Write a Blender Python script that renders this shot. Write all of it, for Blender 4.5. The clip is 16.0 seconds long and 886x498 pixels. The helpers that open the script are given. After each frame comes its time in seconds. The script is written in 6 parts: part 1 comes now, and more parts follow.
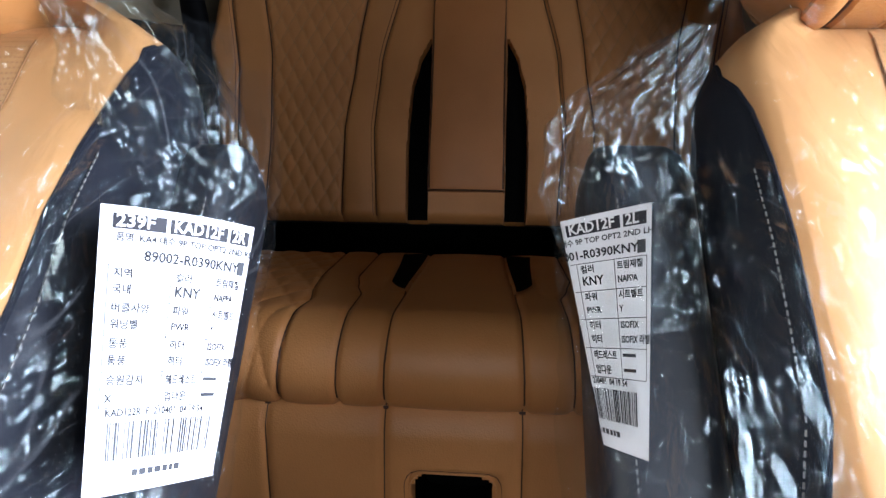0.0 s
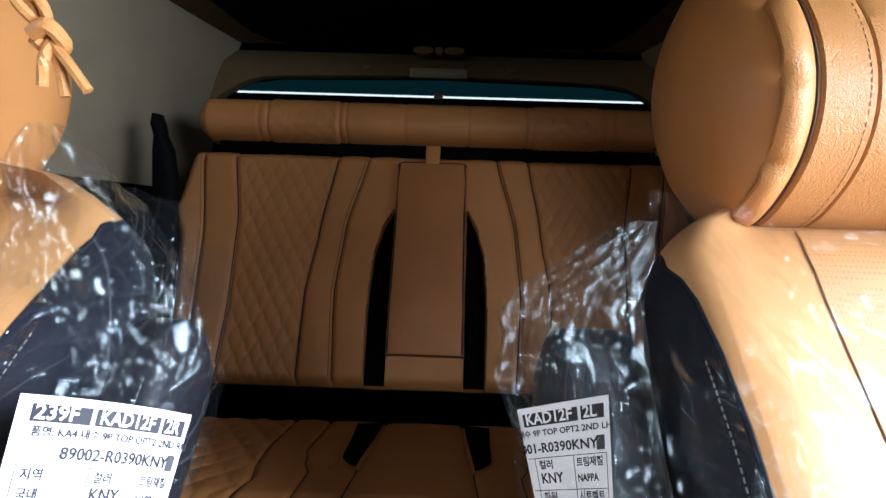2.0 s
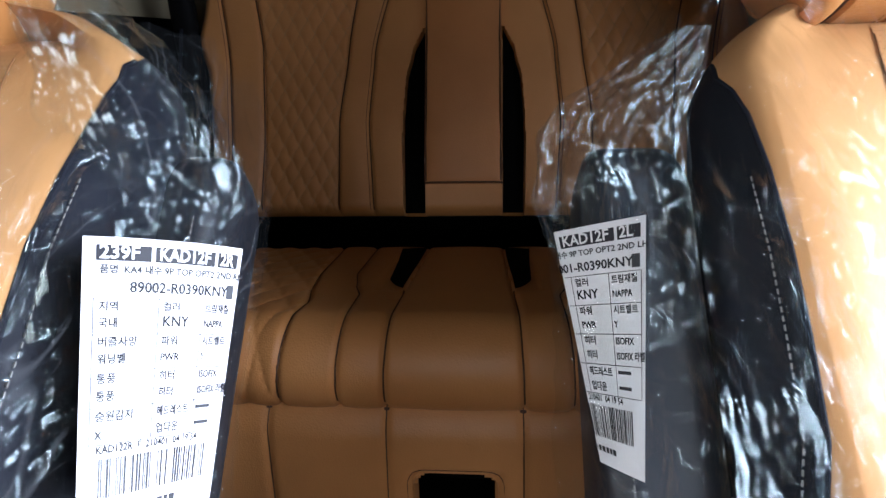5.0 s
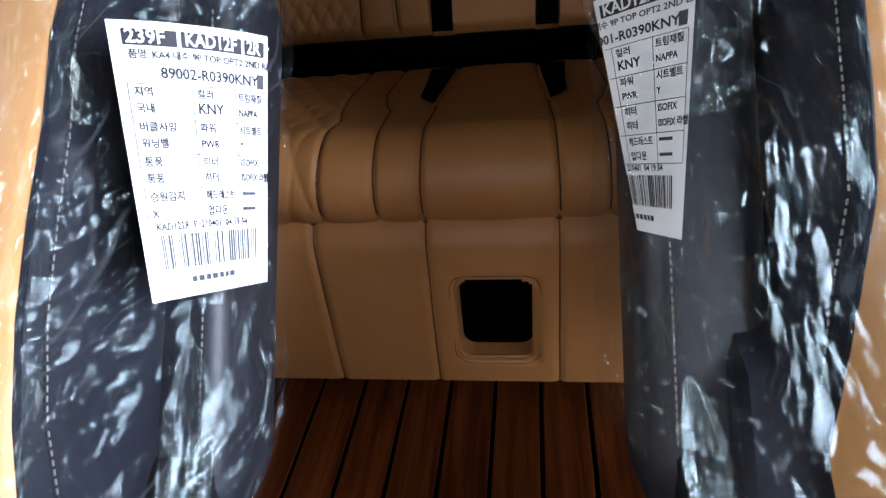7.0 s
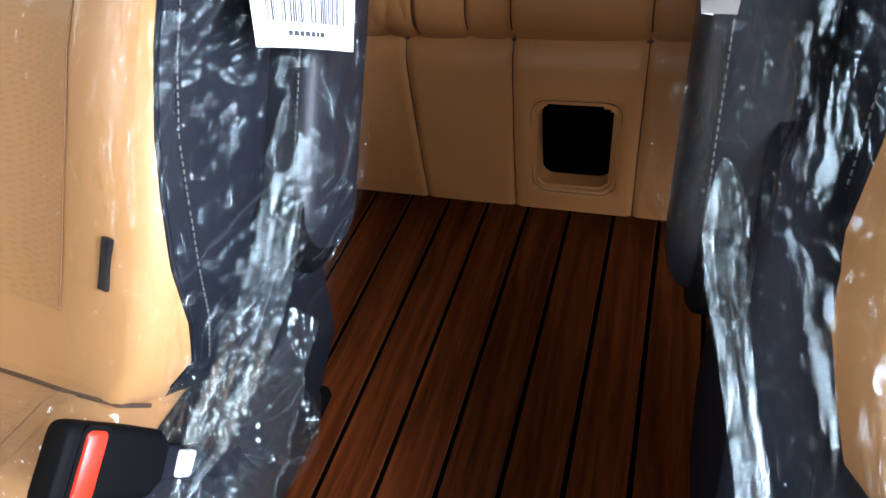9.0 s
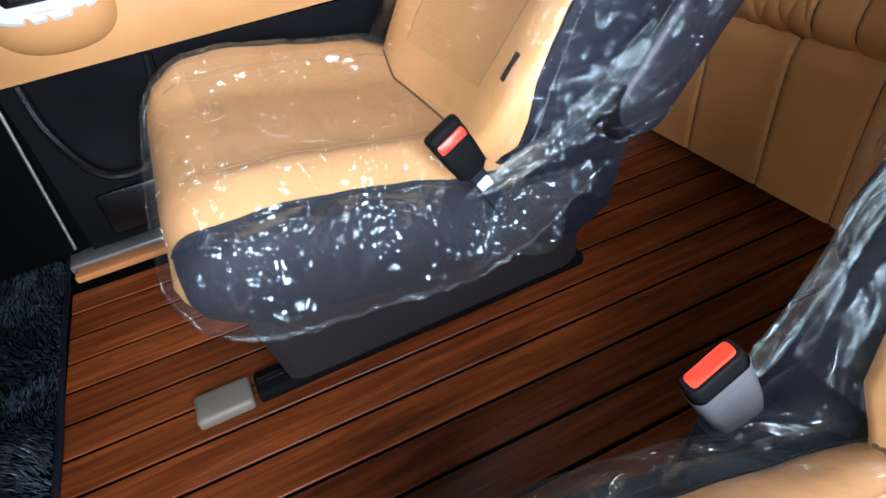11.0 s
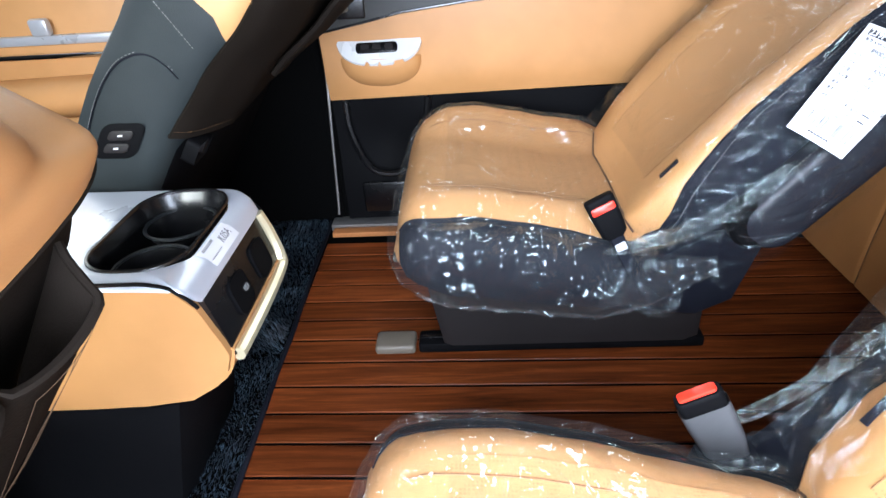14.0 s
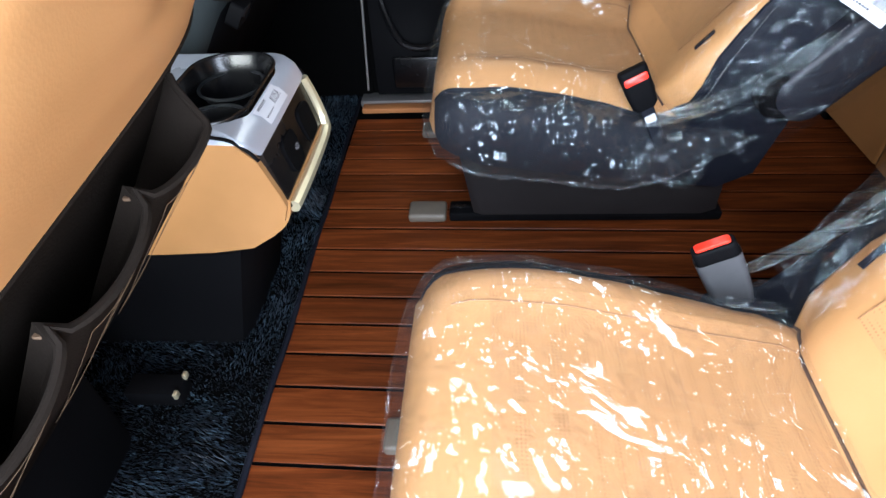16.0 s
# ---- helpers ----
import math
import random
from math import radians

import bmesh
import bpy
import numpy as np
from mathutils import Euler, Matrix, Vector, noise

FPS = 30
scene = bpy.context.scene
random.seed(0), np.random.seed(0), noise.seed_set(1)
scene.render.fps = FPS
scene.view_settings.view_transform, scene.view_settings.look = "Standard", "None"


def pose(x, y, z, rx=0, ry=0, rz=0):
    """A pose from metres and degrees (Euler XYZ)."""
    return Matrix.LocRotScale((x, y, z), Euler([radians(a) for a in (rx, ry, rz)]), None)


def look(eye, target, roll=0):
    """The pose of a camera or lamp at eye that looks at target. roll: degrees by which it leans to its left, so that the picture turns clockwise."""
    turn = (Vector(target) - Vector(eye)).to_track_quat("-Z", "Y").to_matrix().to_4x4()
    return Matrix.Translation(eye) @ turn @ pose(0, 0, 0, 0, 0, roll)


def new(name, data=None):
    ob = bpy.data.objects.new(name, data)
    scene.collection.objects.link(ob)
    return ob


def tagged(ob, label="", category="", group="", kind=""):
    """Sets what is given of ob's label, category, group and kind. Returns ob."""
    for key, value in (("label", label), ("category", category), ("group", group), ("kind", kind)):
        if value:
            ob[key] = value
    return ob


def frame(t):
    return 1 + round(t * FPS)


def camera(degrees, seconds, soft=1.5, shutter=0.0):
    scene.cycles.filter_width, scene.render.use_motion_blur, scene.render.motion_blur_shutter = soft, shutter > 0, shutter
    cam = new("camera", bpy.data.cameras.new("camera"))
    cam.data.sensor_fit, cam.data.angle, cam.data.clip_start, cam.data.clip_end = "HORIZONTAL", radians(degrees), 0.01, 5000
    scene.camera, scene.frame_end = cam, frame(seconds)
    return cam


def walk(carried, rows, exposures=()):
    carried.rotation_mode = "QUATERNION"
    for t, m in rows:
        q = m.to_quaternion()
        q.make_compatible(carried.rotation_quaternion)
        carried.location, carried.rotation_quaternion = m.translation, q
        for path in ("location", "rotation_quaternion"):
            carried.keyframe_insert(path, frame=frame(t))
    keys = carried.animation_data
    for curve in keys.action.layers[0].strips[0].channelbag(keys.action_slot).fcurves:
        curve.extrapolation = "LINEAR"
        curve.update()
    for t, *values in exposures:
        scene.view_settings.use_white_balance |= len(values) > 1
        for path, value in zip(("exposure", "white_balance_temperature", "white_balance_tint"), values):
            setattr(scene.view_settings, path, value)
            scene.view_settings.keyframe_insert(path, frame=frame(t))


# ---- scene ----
cam = camera(75.0, 16.0)
PATH = [
    (0, (0.035, 0.212, 0.755), (-0.113, 2.114, 0.153), 0.0),
    (0.5, (0.036, 0.215, 0.756), (-0.074, 2.169, 0.346), 1.4),
    (1, (0.04, 0.22, 0.763), (-0.037, 2.199, 0.485), 1.9),
    (1.5, (0.039, 0.222, 0.768), (-0.007, 2.215, 0.598), 2.0),
    (2, (0.039, 0.223, 0.778), (0.01, 2.221, 0.694), 1.8),
    (2.5, (0.04, 0.229, 0.796), (0.017, 2.228, 0.735), 0.9),
    (3, (0.043, 0.236, 0.811), (0.0, 2.228, 0.64), -0.3),
    (3.5, (0.043, 0.233, 0.8), (-0.034, 2.206, 0.479), -0.3),
    (5.8, (0.043, 0.224, 0.766), (-0.155, 2.03, -0.069), -3.1),
    (6, (0.041, 0.222, 0.761), (-0.163, 2.008, -0.116), -3.6),
    (6.5, (0.039, 0.216, 0.754), (-0.192, 1.94, -0.233), -4.8),
    (7, (0.04, 0.208, 0.736), (-0.236, 1.837, -0.39), -6.5),
    (7.5, (0.037, 0.196, 0.724), (-0.281, 1.736, -0.511), -7.5),
    (8, (0.042, 0.184, 0.718), (-0.306, 1.645, -0.603), -8.8),
    (8.5, (0.046, 0.175, 0.714), (-0.348, 1.553, -0.681), -10.1),
    (9, (0.087, 0.125, 0.708), (-0.504, 1.398, -0.716), -10.8),
    (9.5, (0.13, 0.07, 0.709), (-0.661, 1.221, -0.722), -10.4),
    (10, (0.244, 0.003, 0.72), (-0.872, 0.942, -0.648), -10.7),
    (12.3, (0.521, -0.078, 0.762), (-1.13, 0.027, -0.362), -6.4),
    (12.5, (0.552, -0.074, 0.773), (-1.117, -0.056, -0.328), -6.1),
    (13, (0.611, -0.052, 0.821), (-1.072, -0.166, -0.252), -5.0),
    (13.5, (0.643, -0.043, 0.847), (-1.044, -0.169, -0.22), -3.8),
    (14, (0.697, -0.039, 0.863), (-1.009, -0.141, -0.176), -3.7),
    (14.5, (0.734, -0.054, 0.858), (-0.955, -0.153, -0.208), -3.7),
    (15, (0.755, -0.064, 0.843), (-0.89, -0.178, -0.288), -3.4),
    (15.5, (0.76, -0.075, 0.841), (-0.85, -0.176, -0.341), -2.5),
    (16, (0.781, -0.071, 0.864), (-0.702, -0.231, -0.468), -4.2),
]
walk(cam, [(t, look(eye, target, roll)) for t, eye, target, roll in PATH],
     exposures=[(0, -0.05), (0.5, -0.2), (1.5, -0.15), (2.5, 0.0), (3.5, 0.0), (6, -0.4), (7, -0.4), (8, -0.35), (8.7, -0.36), (9.5, -0.46), (12.5, -0.36), (14, -0.55), (16, -1.0)])

# ---- light ----
world = bpy.data.worlds.new("sky")
scene.world = world
world.use_nodes = True
sky = world.node_tree.nodes.new("ShaderNodeTexSky")
sky.sky_type, sky.sun_disc = "NISHITA", False
sky.sun_elevation, sky.sun_rotation = radians(50), radians(100)
world.node_tree.links.new(sky.outputs[0], world.node_tree.nodes["Background"].inputs[0])
world.node_tree.nodes["Background"].inputs[1].default_value = 0.08


def area(name, eye, target, w, h, power, colour):
    lamp = bpy.data.lights.new(name, "AREA")
    lamp.shape, lamp.size, lamp.size_y, lamp.energy, lamp.color = "RECTANGLE", w, h, power, colour
    ob = new(name, lamp)
    ob.matrix_world = look(eye, target)
    return ob


# daylight in the open sliding door, the windscreen and the driver's door
side = area("daylight_side_door", (1.12, -0.06, 0.84), (-0.25, -0.03, 0.20), 0.95, 1.15, 79, (0.86, 0.98, 1.20))
side.data.spread = radians(122)
front = area("daylight_windscreen", (0, -2.0, 1.22), (0, 0.85, 0.10), 1.5, 0.6, 4.9, (0.90, 0.97, 1.08))
front.data.spread = radians(48)
front_side = area("daylight_front_door", (1.02, -0.95, 0.95), (0, -0.95, 0.6), 0.6, 0.4, 15, (0.90, 0.98, 1.0))
front_side.data.spread = radians(100)
left = area("daylight_left_window", (-0.875, 0.10, 1.0), (0, 0.15, 0.30), 1.0, 0.30, 5.0, (0.90, 0.97, 1.0))
left.data.spread = radians(92)
area("daylight_front_left_window", (-0.85, -1.20, 1.02), (0, -0.9, 0.8), 0.8, 0.30, 6, (0.90, 0.98, 1.0))

# ---- helpers for materials ----


def material(name):
    m = bpy.data.materials.new(name)
    m.use_nodes = True
    nt = m.node_tree
    return m, nt, nt.nodes["Principled BSDF"]


def node(nt, kind, **values):
    n = nt.nodes.new(kind)
    for key, value in values.items():
        n.inputs[key].default_value = value
    return n


def coords(nt, scale=(1, 1, 1)):
    tc = nt.nodes.new("ShaderNodeTexCoord")
    mp = nt.nodes.new("ShaderNodeMapping")
    mp.inputs["Scale"].default_value = scale
    nt.links.new(tc.outputs["Object"], mp.inputs["Vector"])
    return mp.outputs["Vector"]


def ramp(nt, fac, stops):
    r = nt.nodes.new("ShaderNodeValToRGB")
    while len(r.color_ramp.elements) < len(stops):
        r.color_ramp.elements.new(0.5)
    for e, (p, c) in zip(r.color_ramp.elements, stops):
        e.position, e.color = p, (*c, 1)
    nt.links.new(fac, r.inputs["Fac"])
    return r.outputs["Color"]


def bump(nt, bsdf, height, strength, distance):
    b = nt.nodes.new("ShaderNodeBump")
    b.inputs["Strength"].default_value, b.inputs["Distance"].default_value = strength, distance
    nt.links.new(height, b.inputs["Height"])
    nt.links.new(b.outputs["Normal"], bsdf.inputs["Normal"])
    return b


def leather(name, a, b, rough=0.45, grain=420, strength=0.12, shine=0.4):
    m, nt, p = material(name)
    v = coords(nt)
    big = node(nt, "ShaderNodeTexNoise", Scale=7.0, Detail=4.0)
    nt.links.new(v, big.inputs["Vector"])
    nt.links.new(ramp(nt, big.outputs["Fac"], [(0.35, a), (0.65, b)]), p.inputs["Base Color"])
    cell = node(nt, "ShaderNodeTexVoronoi", Scale=grain)
    nt.links.new(v, cell.inputs["Vector"])
    fine = node(nt, "ShaderNodeTexNoise", Scale=grain * 0.5, Detail=3.0)
    nt.links.new(v, fine.inputs["Vector"])
    add = node(nt, "ShaderNodeMath")
    add.operation = "ADD"
    nt.links.new(cell.outputs["Distance"], add.inputs[0])
    nt.links.new(fine.outputs["Fac"], add.inputs[1])
    bump(nt, p, add.outputs[0], strength, 0.0012)
    rr = nt.nodes.new("ShaderNodeMapRange")
    rr.inputs["To Min"].default_value, rr.inputs["To Max"].default_value = rough - 0.06, rough + 0.1
    nt.links.new(big.outputs["Fac"], rr.inputs["Value"])
    nt.links.new(rr.outputs[0], p.inputs["Roughness"])
    p.inputs["Specular IOR Level"].default_value = shine
    return m


def plastic(name, colour, rough=0.4, metal=0.0, noise_scale=180, strength=0.12, coat=0.0, shine=0.5):
    m, nt, p = material(name)
    v = coords(nt)
    n = node(nt, "ShaderNodeTexNoise", Scale=noise_scale, Detail=3.0)
    nt.links.new(v, n.inputs["Vector"])
    big = node(nt, "ShaderNodeTexNoise", Scale=9.0, Detail=5.0)
    nt.links.new(v, big.inputs["Vector"])
    dark = tuple(c * 0.85 for c in colour)
    nt.links.new(ramp(nt, big.outputs["Fac"], [(0.3, dark), (0.7, colour)]), p.inputs["Base Color"])
    rr = nt.nodes.new("ShaderNodeMapRange")
    rr.inputs["To Min"].default_value, rr.inputs["To Max"].default_value = max(0.02, rough - 0.08), rough + 0.1
    nt.links.new(big.outputs["Fac"], rr.inputs["Value"])
    nt.links.new(rr.outputs[0], p.inputs["Roughness"])
    p.inputs["Metallic"].default_value = metal
    p.inputs["Coat Weight"].default_value = coat
    p.inputs["Specular IOR Level"].default_value = shine
    bump(nt, p, n.outputs["Fac"], strength, 0.0006)
    return m


TAN = leather("tan_nappa", (0.46, 0.232, 0.088), (0.53, 0.268, 0.107), strength=0.06)
# the seats' tan leather, darkened for the weaker light on the console
CONSOLETAN = leather("console_leather_shaded", (0.37, 0.178, 0.064), (0.42, 0.204, 0.075), strength=0.06)
DOORTAN = leather("door_leather", (0.40, 0.192, 0.068), (0.46, 0.222, 0.080), strength=0.06)


def embossed():
    """Leather with a coarse wrinkled grain."""
    m, nt, p = material("tan_cover_leather")
    v = coords(nt, (1.0, 1.0, 1.0))
    big = node(nt, "ShaderNodeTexNoise", Scale=8.0, Detail=4.0)
    nt.links.new(v, big.inputs["Vector"])
    nt.links.new(ramp(nt, big.outputs["Fac"], [(0.35, (0.40, 0.175, 0.052)), (0.65, (0.46, 0.21, 0.066))]), p.inputs["Base Color"])
    wrink = node(nt, "ShaderNodeTexNoise", Scale=150.0, Detail=2.0, Distortion=1.6)
    nt.links.new(v, wrink.inputs["Vector"])
    fold = ramp(nt, wrink.outputs["Fac"], [(0.40, (1, 1, 1)), (0.47, (0.1, 0.1, 0.1)), (0.53, (0.1, 0.1, 0.1)), (0.60, (1, 1, 1))])
    bump(nt, p, fold, 0.35, 0.0011)
    p.inputs["Roughness"].default_value = 0.42
    p.inputs["Specular IOR Level"].default_value = 0.4
    return m


COVER = embossed()
CAPLEATHER = leather("smooth_cap_leather", (0.36, 0.155, 0.048), (0.42, 0.182, 0.057), 0.42, 300, 0.08)
# tan leather reddened in its colour to carry the warm bounce round the bench
BENCH = leather("bench_leather", (0.41, 0.172, 0.054), (0.47, 0.202, 0.066), 0.5, 420, 0.2)
RESTLEATHER = leather("armrest_leather", (0.36, 0.138, 0.043), (0.41, 0.162, 0.052), 0.5, 420, 0.2)
BLACK = leather("black_leather", (0.006, 0.007, 0.011), (0.010, 0.011, 0.016), 0.55, 420, 0.08, 0.09)
GLOSSLEATHER = leather("smooth_black_leather", (0.009, 0.010, 0.014), (0.013, 0.014, 0.019), 0.42, 420, 0.05, 0.32)
CHARCOAL = leather("charcoal_leather", (0.013, 0.017, 0.018), (0.019, 0.024, 0.025), 0.5, 420, 0.15, 0.22)
BROWN = leather("dark_brown_leather", (0.008, 0.006, 0.0045), (0.013, 0.010, 0.008), 0.72, 420, 0.2, 0.03)
# dark brown of seam thread, also of strips that stand for shaded gaps
THREADSHADE = plastic("brown_thread_and_shade", (0.055, 0.020, 0.007), 0.7)
CREASE = plastic("seam_leather", (0.24, 0.115, 0.045), 0.6)
POCKETTHREAD = plastic("pocket_thread", (0.085, 0.048, 0.024), 0.7)
TANTHREAD = plastic("tan_thread", (0.34, 0.18, 0.07), 0.7)
GREYTHREAD = plastic("grey_thread", (0.13, 0.127, 0.12), 0.7)
BLACKPLASTIC = plastic("black_plastic", (0.004, 0.004, 0.0045), 0.6, shine=0.04)
DOORTRIM = plastic("dark_grey_trim", (0.030, 0.029, 0.027), 0.4, noise_scale=90, strength=0.15, shine=0.25)
GREYSWITCH = plastic("blue_grey_plastic", (0.075, 0.085, 0.10), 0.35)
CUPRIM = plastic("satin_grey_plastic", (0.012, 0.014, 0.016), 0.35)
GLOSSBLACK = plastic("gloss_black", (0.004, 0.004, 0.0045), 0.25, strength=0.0)
RISER = plastic("brown_black_plastic", (0.012, 0.010, 0.010), 0.5, shine=0.25)
# near-black for dark trim; also paints the shade inside the bench opening
DARKVOID = plastic("dark_felt_and_shade", (0.002, 0.002, 0.002), 0.9, shine=0.03)
GREYPLASTIC = plastic("grey_brown_plastic", (0.135, 0.112, 0.085), 0.5)
SILVER = plastic("silver_plate", (0.50, 0.53, 0.59), 0.28, 0.35, strength=0.03, coat=0.4)
PLATE = plastic("white_metal_plate", (0.78, 0.78, 0.77), 0.25, 0.2, strength=0.03, coat=0.5)
GOLD = plastic("champagne_trim", (0.72, 0.64, 0.42), 0.3, 0.6, strength=0.03)
CHROME = plastic("chrome", (0.82, 0.83, 0.85), 0.12, 1.0, strength=0.02)
RED = plastic("red_plastic", (0.75, 0.030, 0.012), 0.35, strength=0.03)
PAPER = plastic("white_paper", (0.76, 0.76, 0.78), 0.6, strength=0.05)
INK = plastic("black_ink", (0.004, 0.003, 0.010), 0.6, strength=0.0)
GREYINK = plastic("grey_ink", (0.035, 0.037, 0.045), 0.6, strength=0.0)
WHITEINK = plastic("white_ink", (0.75, 0.75, 0.75), 0.6, strength=0.0)
LINER = plastic("beige_headliner", (0.16, 0.108, 0.048), 0.9, noise_scale=600, strength=0.3)
TRIM = plastic("beige_trim", (0.30, 0.25, 0.165), 0.6, noise_scale=400, strength=0.25)
ROOFGLASS = plastic("black_roof_glass", (0.002, 0.002, 0.0025), 0.8, strength=0.0)
ROOFGLASS.node_tree.nodes["Principled BSDF"].inputs["Specular IOR Level"].default_value = 0.05
STEEL = plastic("sill_steel", (0.45, 0.43, 0.41), 0.35, 0.8)


def film_material(name, angle, stretch, size, slope, low, high, haze, veil=0.002, cross=1.0):
    """Clear film creased like crumpled foil: sharp ridges part slanting facets, some stretches lie tight.
    angle and stretch: the way the creases run and how long they are; size: creases a metre; slope: how steep."""
    m = bpy.data.materials.new(name)
    m.use_nodes = True
    nt = m.node_tree
    nt.nodes.clear()
    out = nt.nodes.new("ShaderNodeOutputMaterial")

    def calc(op, a, b=None, clamp=False):
        n = nt.nodes.new("ShaderNodeMath")
        n.operation, n.use_clamp = op, clamp
        for k, value in enumerate((a, b)):
            if isinstance(value, (int, float)):
                n.inputs[k].default_value = value
            elif value is not None:
                nt.links.new(value, n.inputs[k])
        return n.outputs[0]

    def span(value, a, b, c, d):
        n = nt.nodes.new("ShaderNodeMapRange")
        for key, number in zip(("From Min", "From Max", "To Min", "To Max"), (a, b, c, d)):
            n.inputs[key].default_value = number
        nt.links.new(value, n.inputs["Value"])
        return n.outputs[0]
    fold = nt.nodes.new("ShaderNodeAttribute")
    fold.attribute_name = "fold"
    v0 = fold.outputs["Vector"]
    warp = node(nt, "ShaderNodeTexNoise", Scale=5.0, Detail=2.0)
    nt.links.new(v0, warp.inputs["Vector"])
    shift = nt.nodes.new("ShaderNodeVectorMath")
    shift.operation = "MULTIPLY_ADD"
    shift.inputs[1].default_value = (0.14, 0.14, 0.05)
    nt.links.new(warp.outputs["Color"], shift.inputs[0])
    nt.links.new(v0, shift.inputs[2])

    def laid(turn, long, seed):
        """The film's own measure, turned and drawn out along the creases."""
        mp = nt.nodes.new("ShaderNodeMapping")
        mp.vector_type = "TEXTURE"
        mp.inputs["Rotation"].default_value = (0, 0, radians(angle + cross * turn))
        mp.inputs["Scale"].default_value = (long, 1, 1)
        mp.inputs["Location"].default_value = (seed, seed * 0.7, seed)
        nt.links.new(shift.outputs[0], mp.inputs["Vector"])
        return mp.outputs[0]
    total, ridge = None, None
    # flat slanting facets, large to small
    for scale, turn, long, seed, much in ((size * 0.5, 20, stretch * 0.8, 1.3, 0.45), (size, -12, stretch, 4.1, 0.55), (size * 1.5, 50, stretch * 0.8, 7.7, 0.45), (size * 2.4, 5, stretch, 5.3, 0.32)):
        n = node(nt, "ShaderNodeTexVoronoi", Scale=scale)
        n.voronoi_dimensions, n.distance = "2D", "MANHATTAN"
        nt.links.new(laid(turn, long, seed), n.inputs["Vector"])
        h = calc("MULTIPLY", n.outputs["Distance"], slope * much / scale)
        total = h if total is None else calc("ADD", total, h)
    # long sharp creases across them
    for scale, turn, long, seed, much in ((size * 0.4, 0, stretch * 1.5, 4.1, 0.8), (size * 1.1, -28, stretch * 1.3, 2.9, 0.6)):
        n = node(nt, "ShaderNodeTexNoise", Scale=scale, Detail=0.0)
        nt.links.new(laid(turn, long, seed), n.inputs["Vector"])
        c = calc("ABSOLUTE", calc("SUBTRACT", n.outputs["Fac"], 0.5))
        total = calc("ADD", total, calc("MULTIPLY", c, slope * much * 2.0 / scale))
        line = span(c, 0.0, 0.010, 1.0, 0.0)
        ridge = line if ridge is None else calc("ADD", ridge, calc("MULTIPLY", line, 0.6))
    patch = node(nt, "ShaderNodeTexNoise", Scale=7.0, Detail=2.0)
    nt.links.new(v0, patch.inputs["Vector"])
    tight = span(patch.outputs["Fac"], 0.36, 0.58, 0.25, 1.0)
    relief = nt.nodes.new("ShaderNodeBump")
    relief.inputs["Strength"].default_value, relief.inputs["Distance"].default_value = 1.0, 1.0
    nt.links.new(calc("MULTIPLY", total, tight), relief.inputs["Height"])
    clear = nt.nodes.new("ShaderNodeBsdfTransparent")
    clear.inputs["Color"].default_value = (0.985, 0.985, 0.985, 1)
    both = nt.nodes.new("ShaderNodeMixShader")
    both.inputs[0].default_value = 0.28
    # gloss coloured cyan to carry the bluish surroundings that the film reflects
    for k, (rough, colour) in enumerate(((0.055, (0.86, 0.96, 0.99, 1)), (0.22, (0.62, 0.94, 0.97, 1)))):
        gloss = nt.nodes.new("ShaderNodeBsdfGlossy")
        gloss.inputs["Roughness"].default_value = rough
        gloss.inputs["Color"].default_value = colour
        nt.links.new(relief.outputs[0], gloss.inputs["Normal"])
        nt.links.new(gloss.outputs[0], both.inputs[k + 1])
    edge = nt.nodes.new("ShaderNodeLayerWeight")
    edge.inputs["Blend"].default_value = 0.5
    nt.links.new(relief.outputs[0], edge.inputs["Normal"])
    mix = nt.nodes.new("ShaderNodeMixShader")
    nt.links.new(span(calc("POWER", edge.outputs["Facing"], 3.0), 0.0, 1.0, low, high), mix.inputs[0])
    nt.links.new(clear.outputs[0], mix.inputs[1])
    nt.links.new(both.outputs[0], mix.inputs[2])
    cloud = nt.nodes.new("ShaderNodeBsdfDiffuse")
    cloud.inputs["Color"].default_value = (0.75, 0.78, 0.82, 1)
    last = nt.nodes.new("ShaderNodeMixShader")
    nt.links.new(calc("ADD", calc("MULTIPLY", calc("MULTIPLY", ridge, haze, True), tight), veil), last.inputs[0])
    nt.links.new(mix.outputs[0], last.inputs[1])
    nt.links.new(cloud.outputs[0], last.inputs[2])
    nt.links.new(last.outputs[0], out.inputs["Surface"])
    return m


FILM = film_material("clear_plastic_film", 55, 3.4, 46.0, 0.60, 0.021, 0.17, 0.03)
LOOSE = film_material("loose_plastic_film", 22, 2.2, 30.0, 0.95, 0.075, 0.20, 0.015, 0.013)
FAINT = film_material("thin_plastic_film", 80, 3.4, 40.0, 0.55, 0.034, 0.30, 0.05)
GATHER = film_material("pulled_plastic_film", 90, 9.0, 75.0, 0.65, 0.034, 0.30, 0.10, 0.004, 0.12)
FAN = film_material("fanned_plastic_film", 0, 9.0, 75.0, 0.65, 0.060, 0.34, 0.08, 0.006, 0.12)
HEM = film_material("gathered_plastic_film", 0, 2.0, 60.0, 0.7, 0.08, 0.40, 0.25)


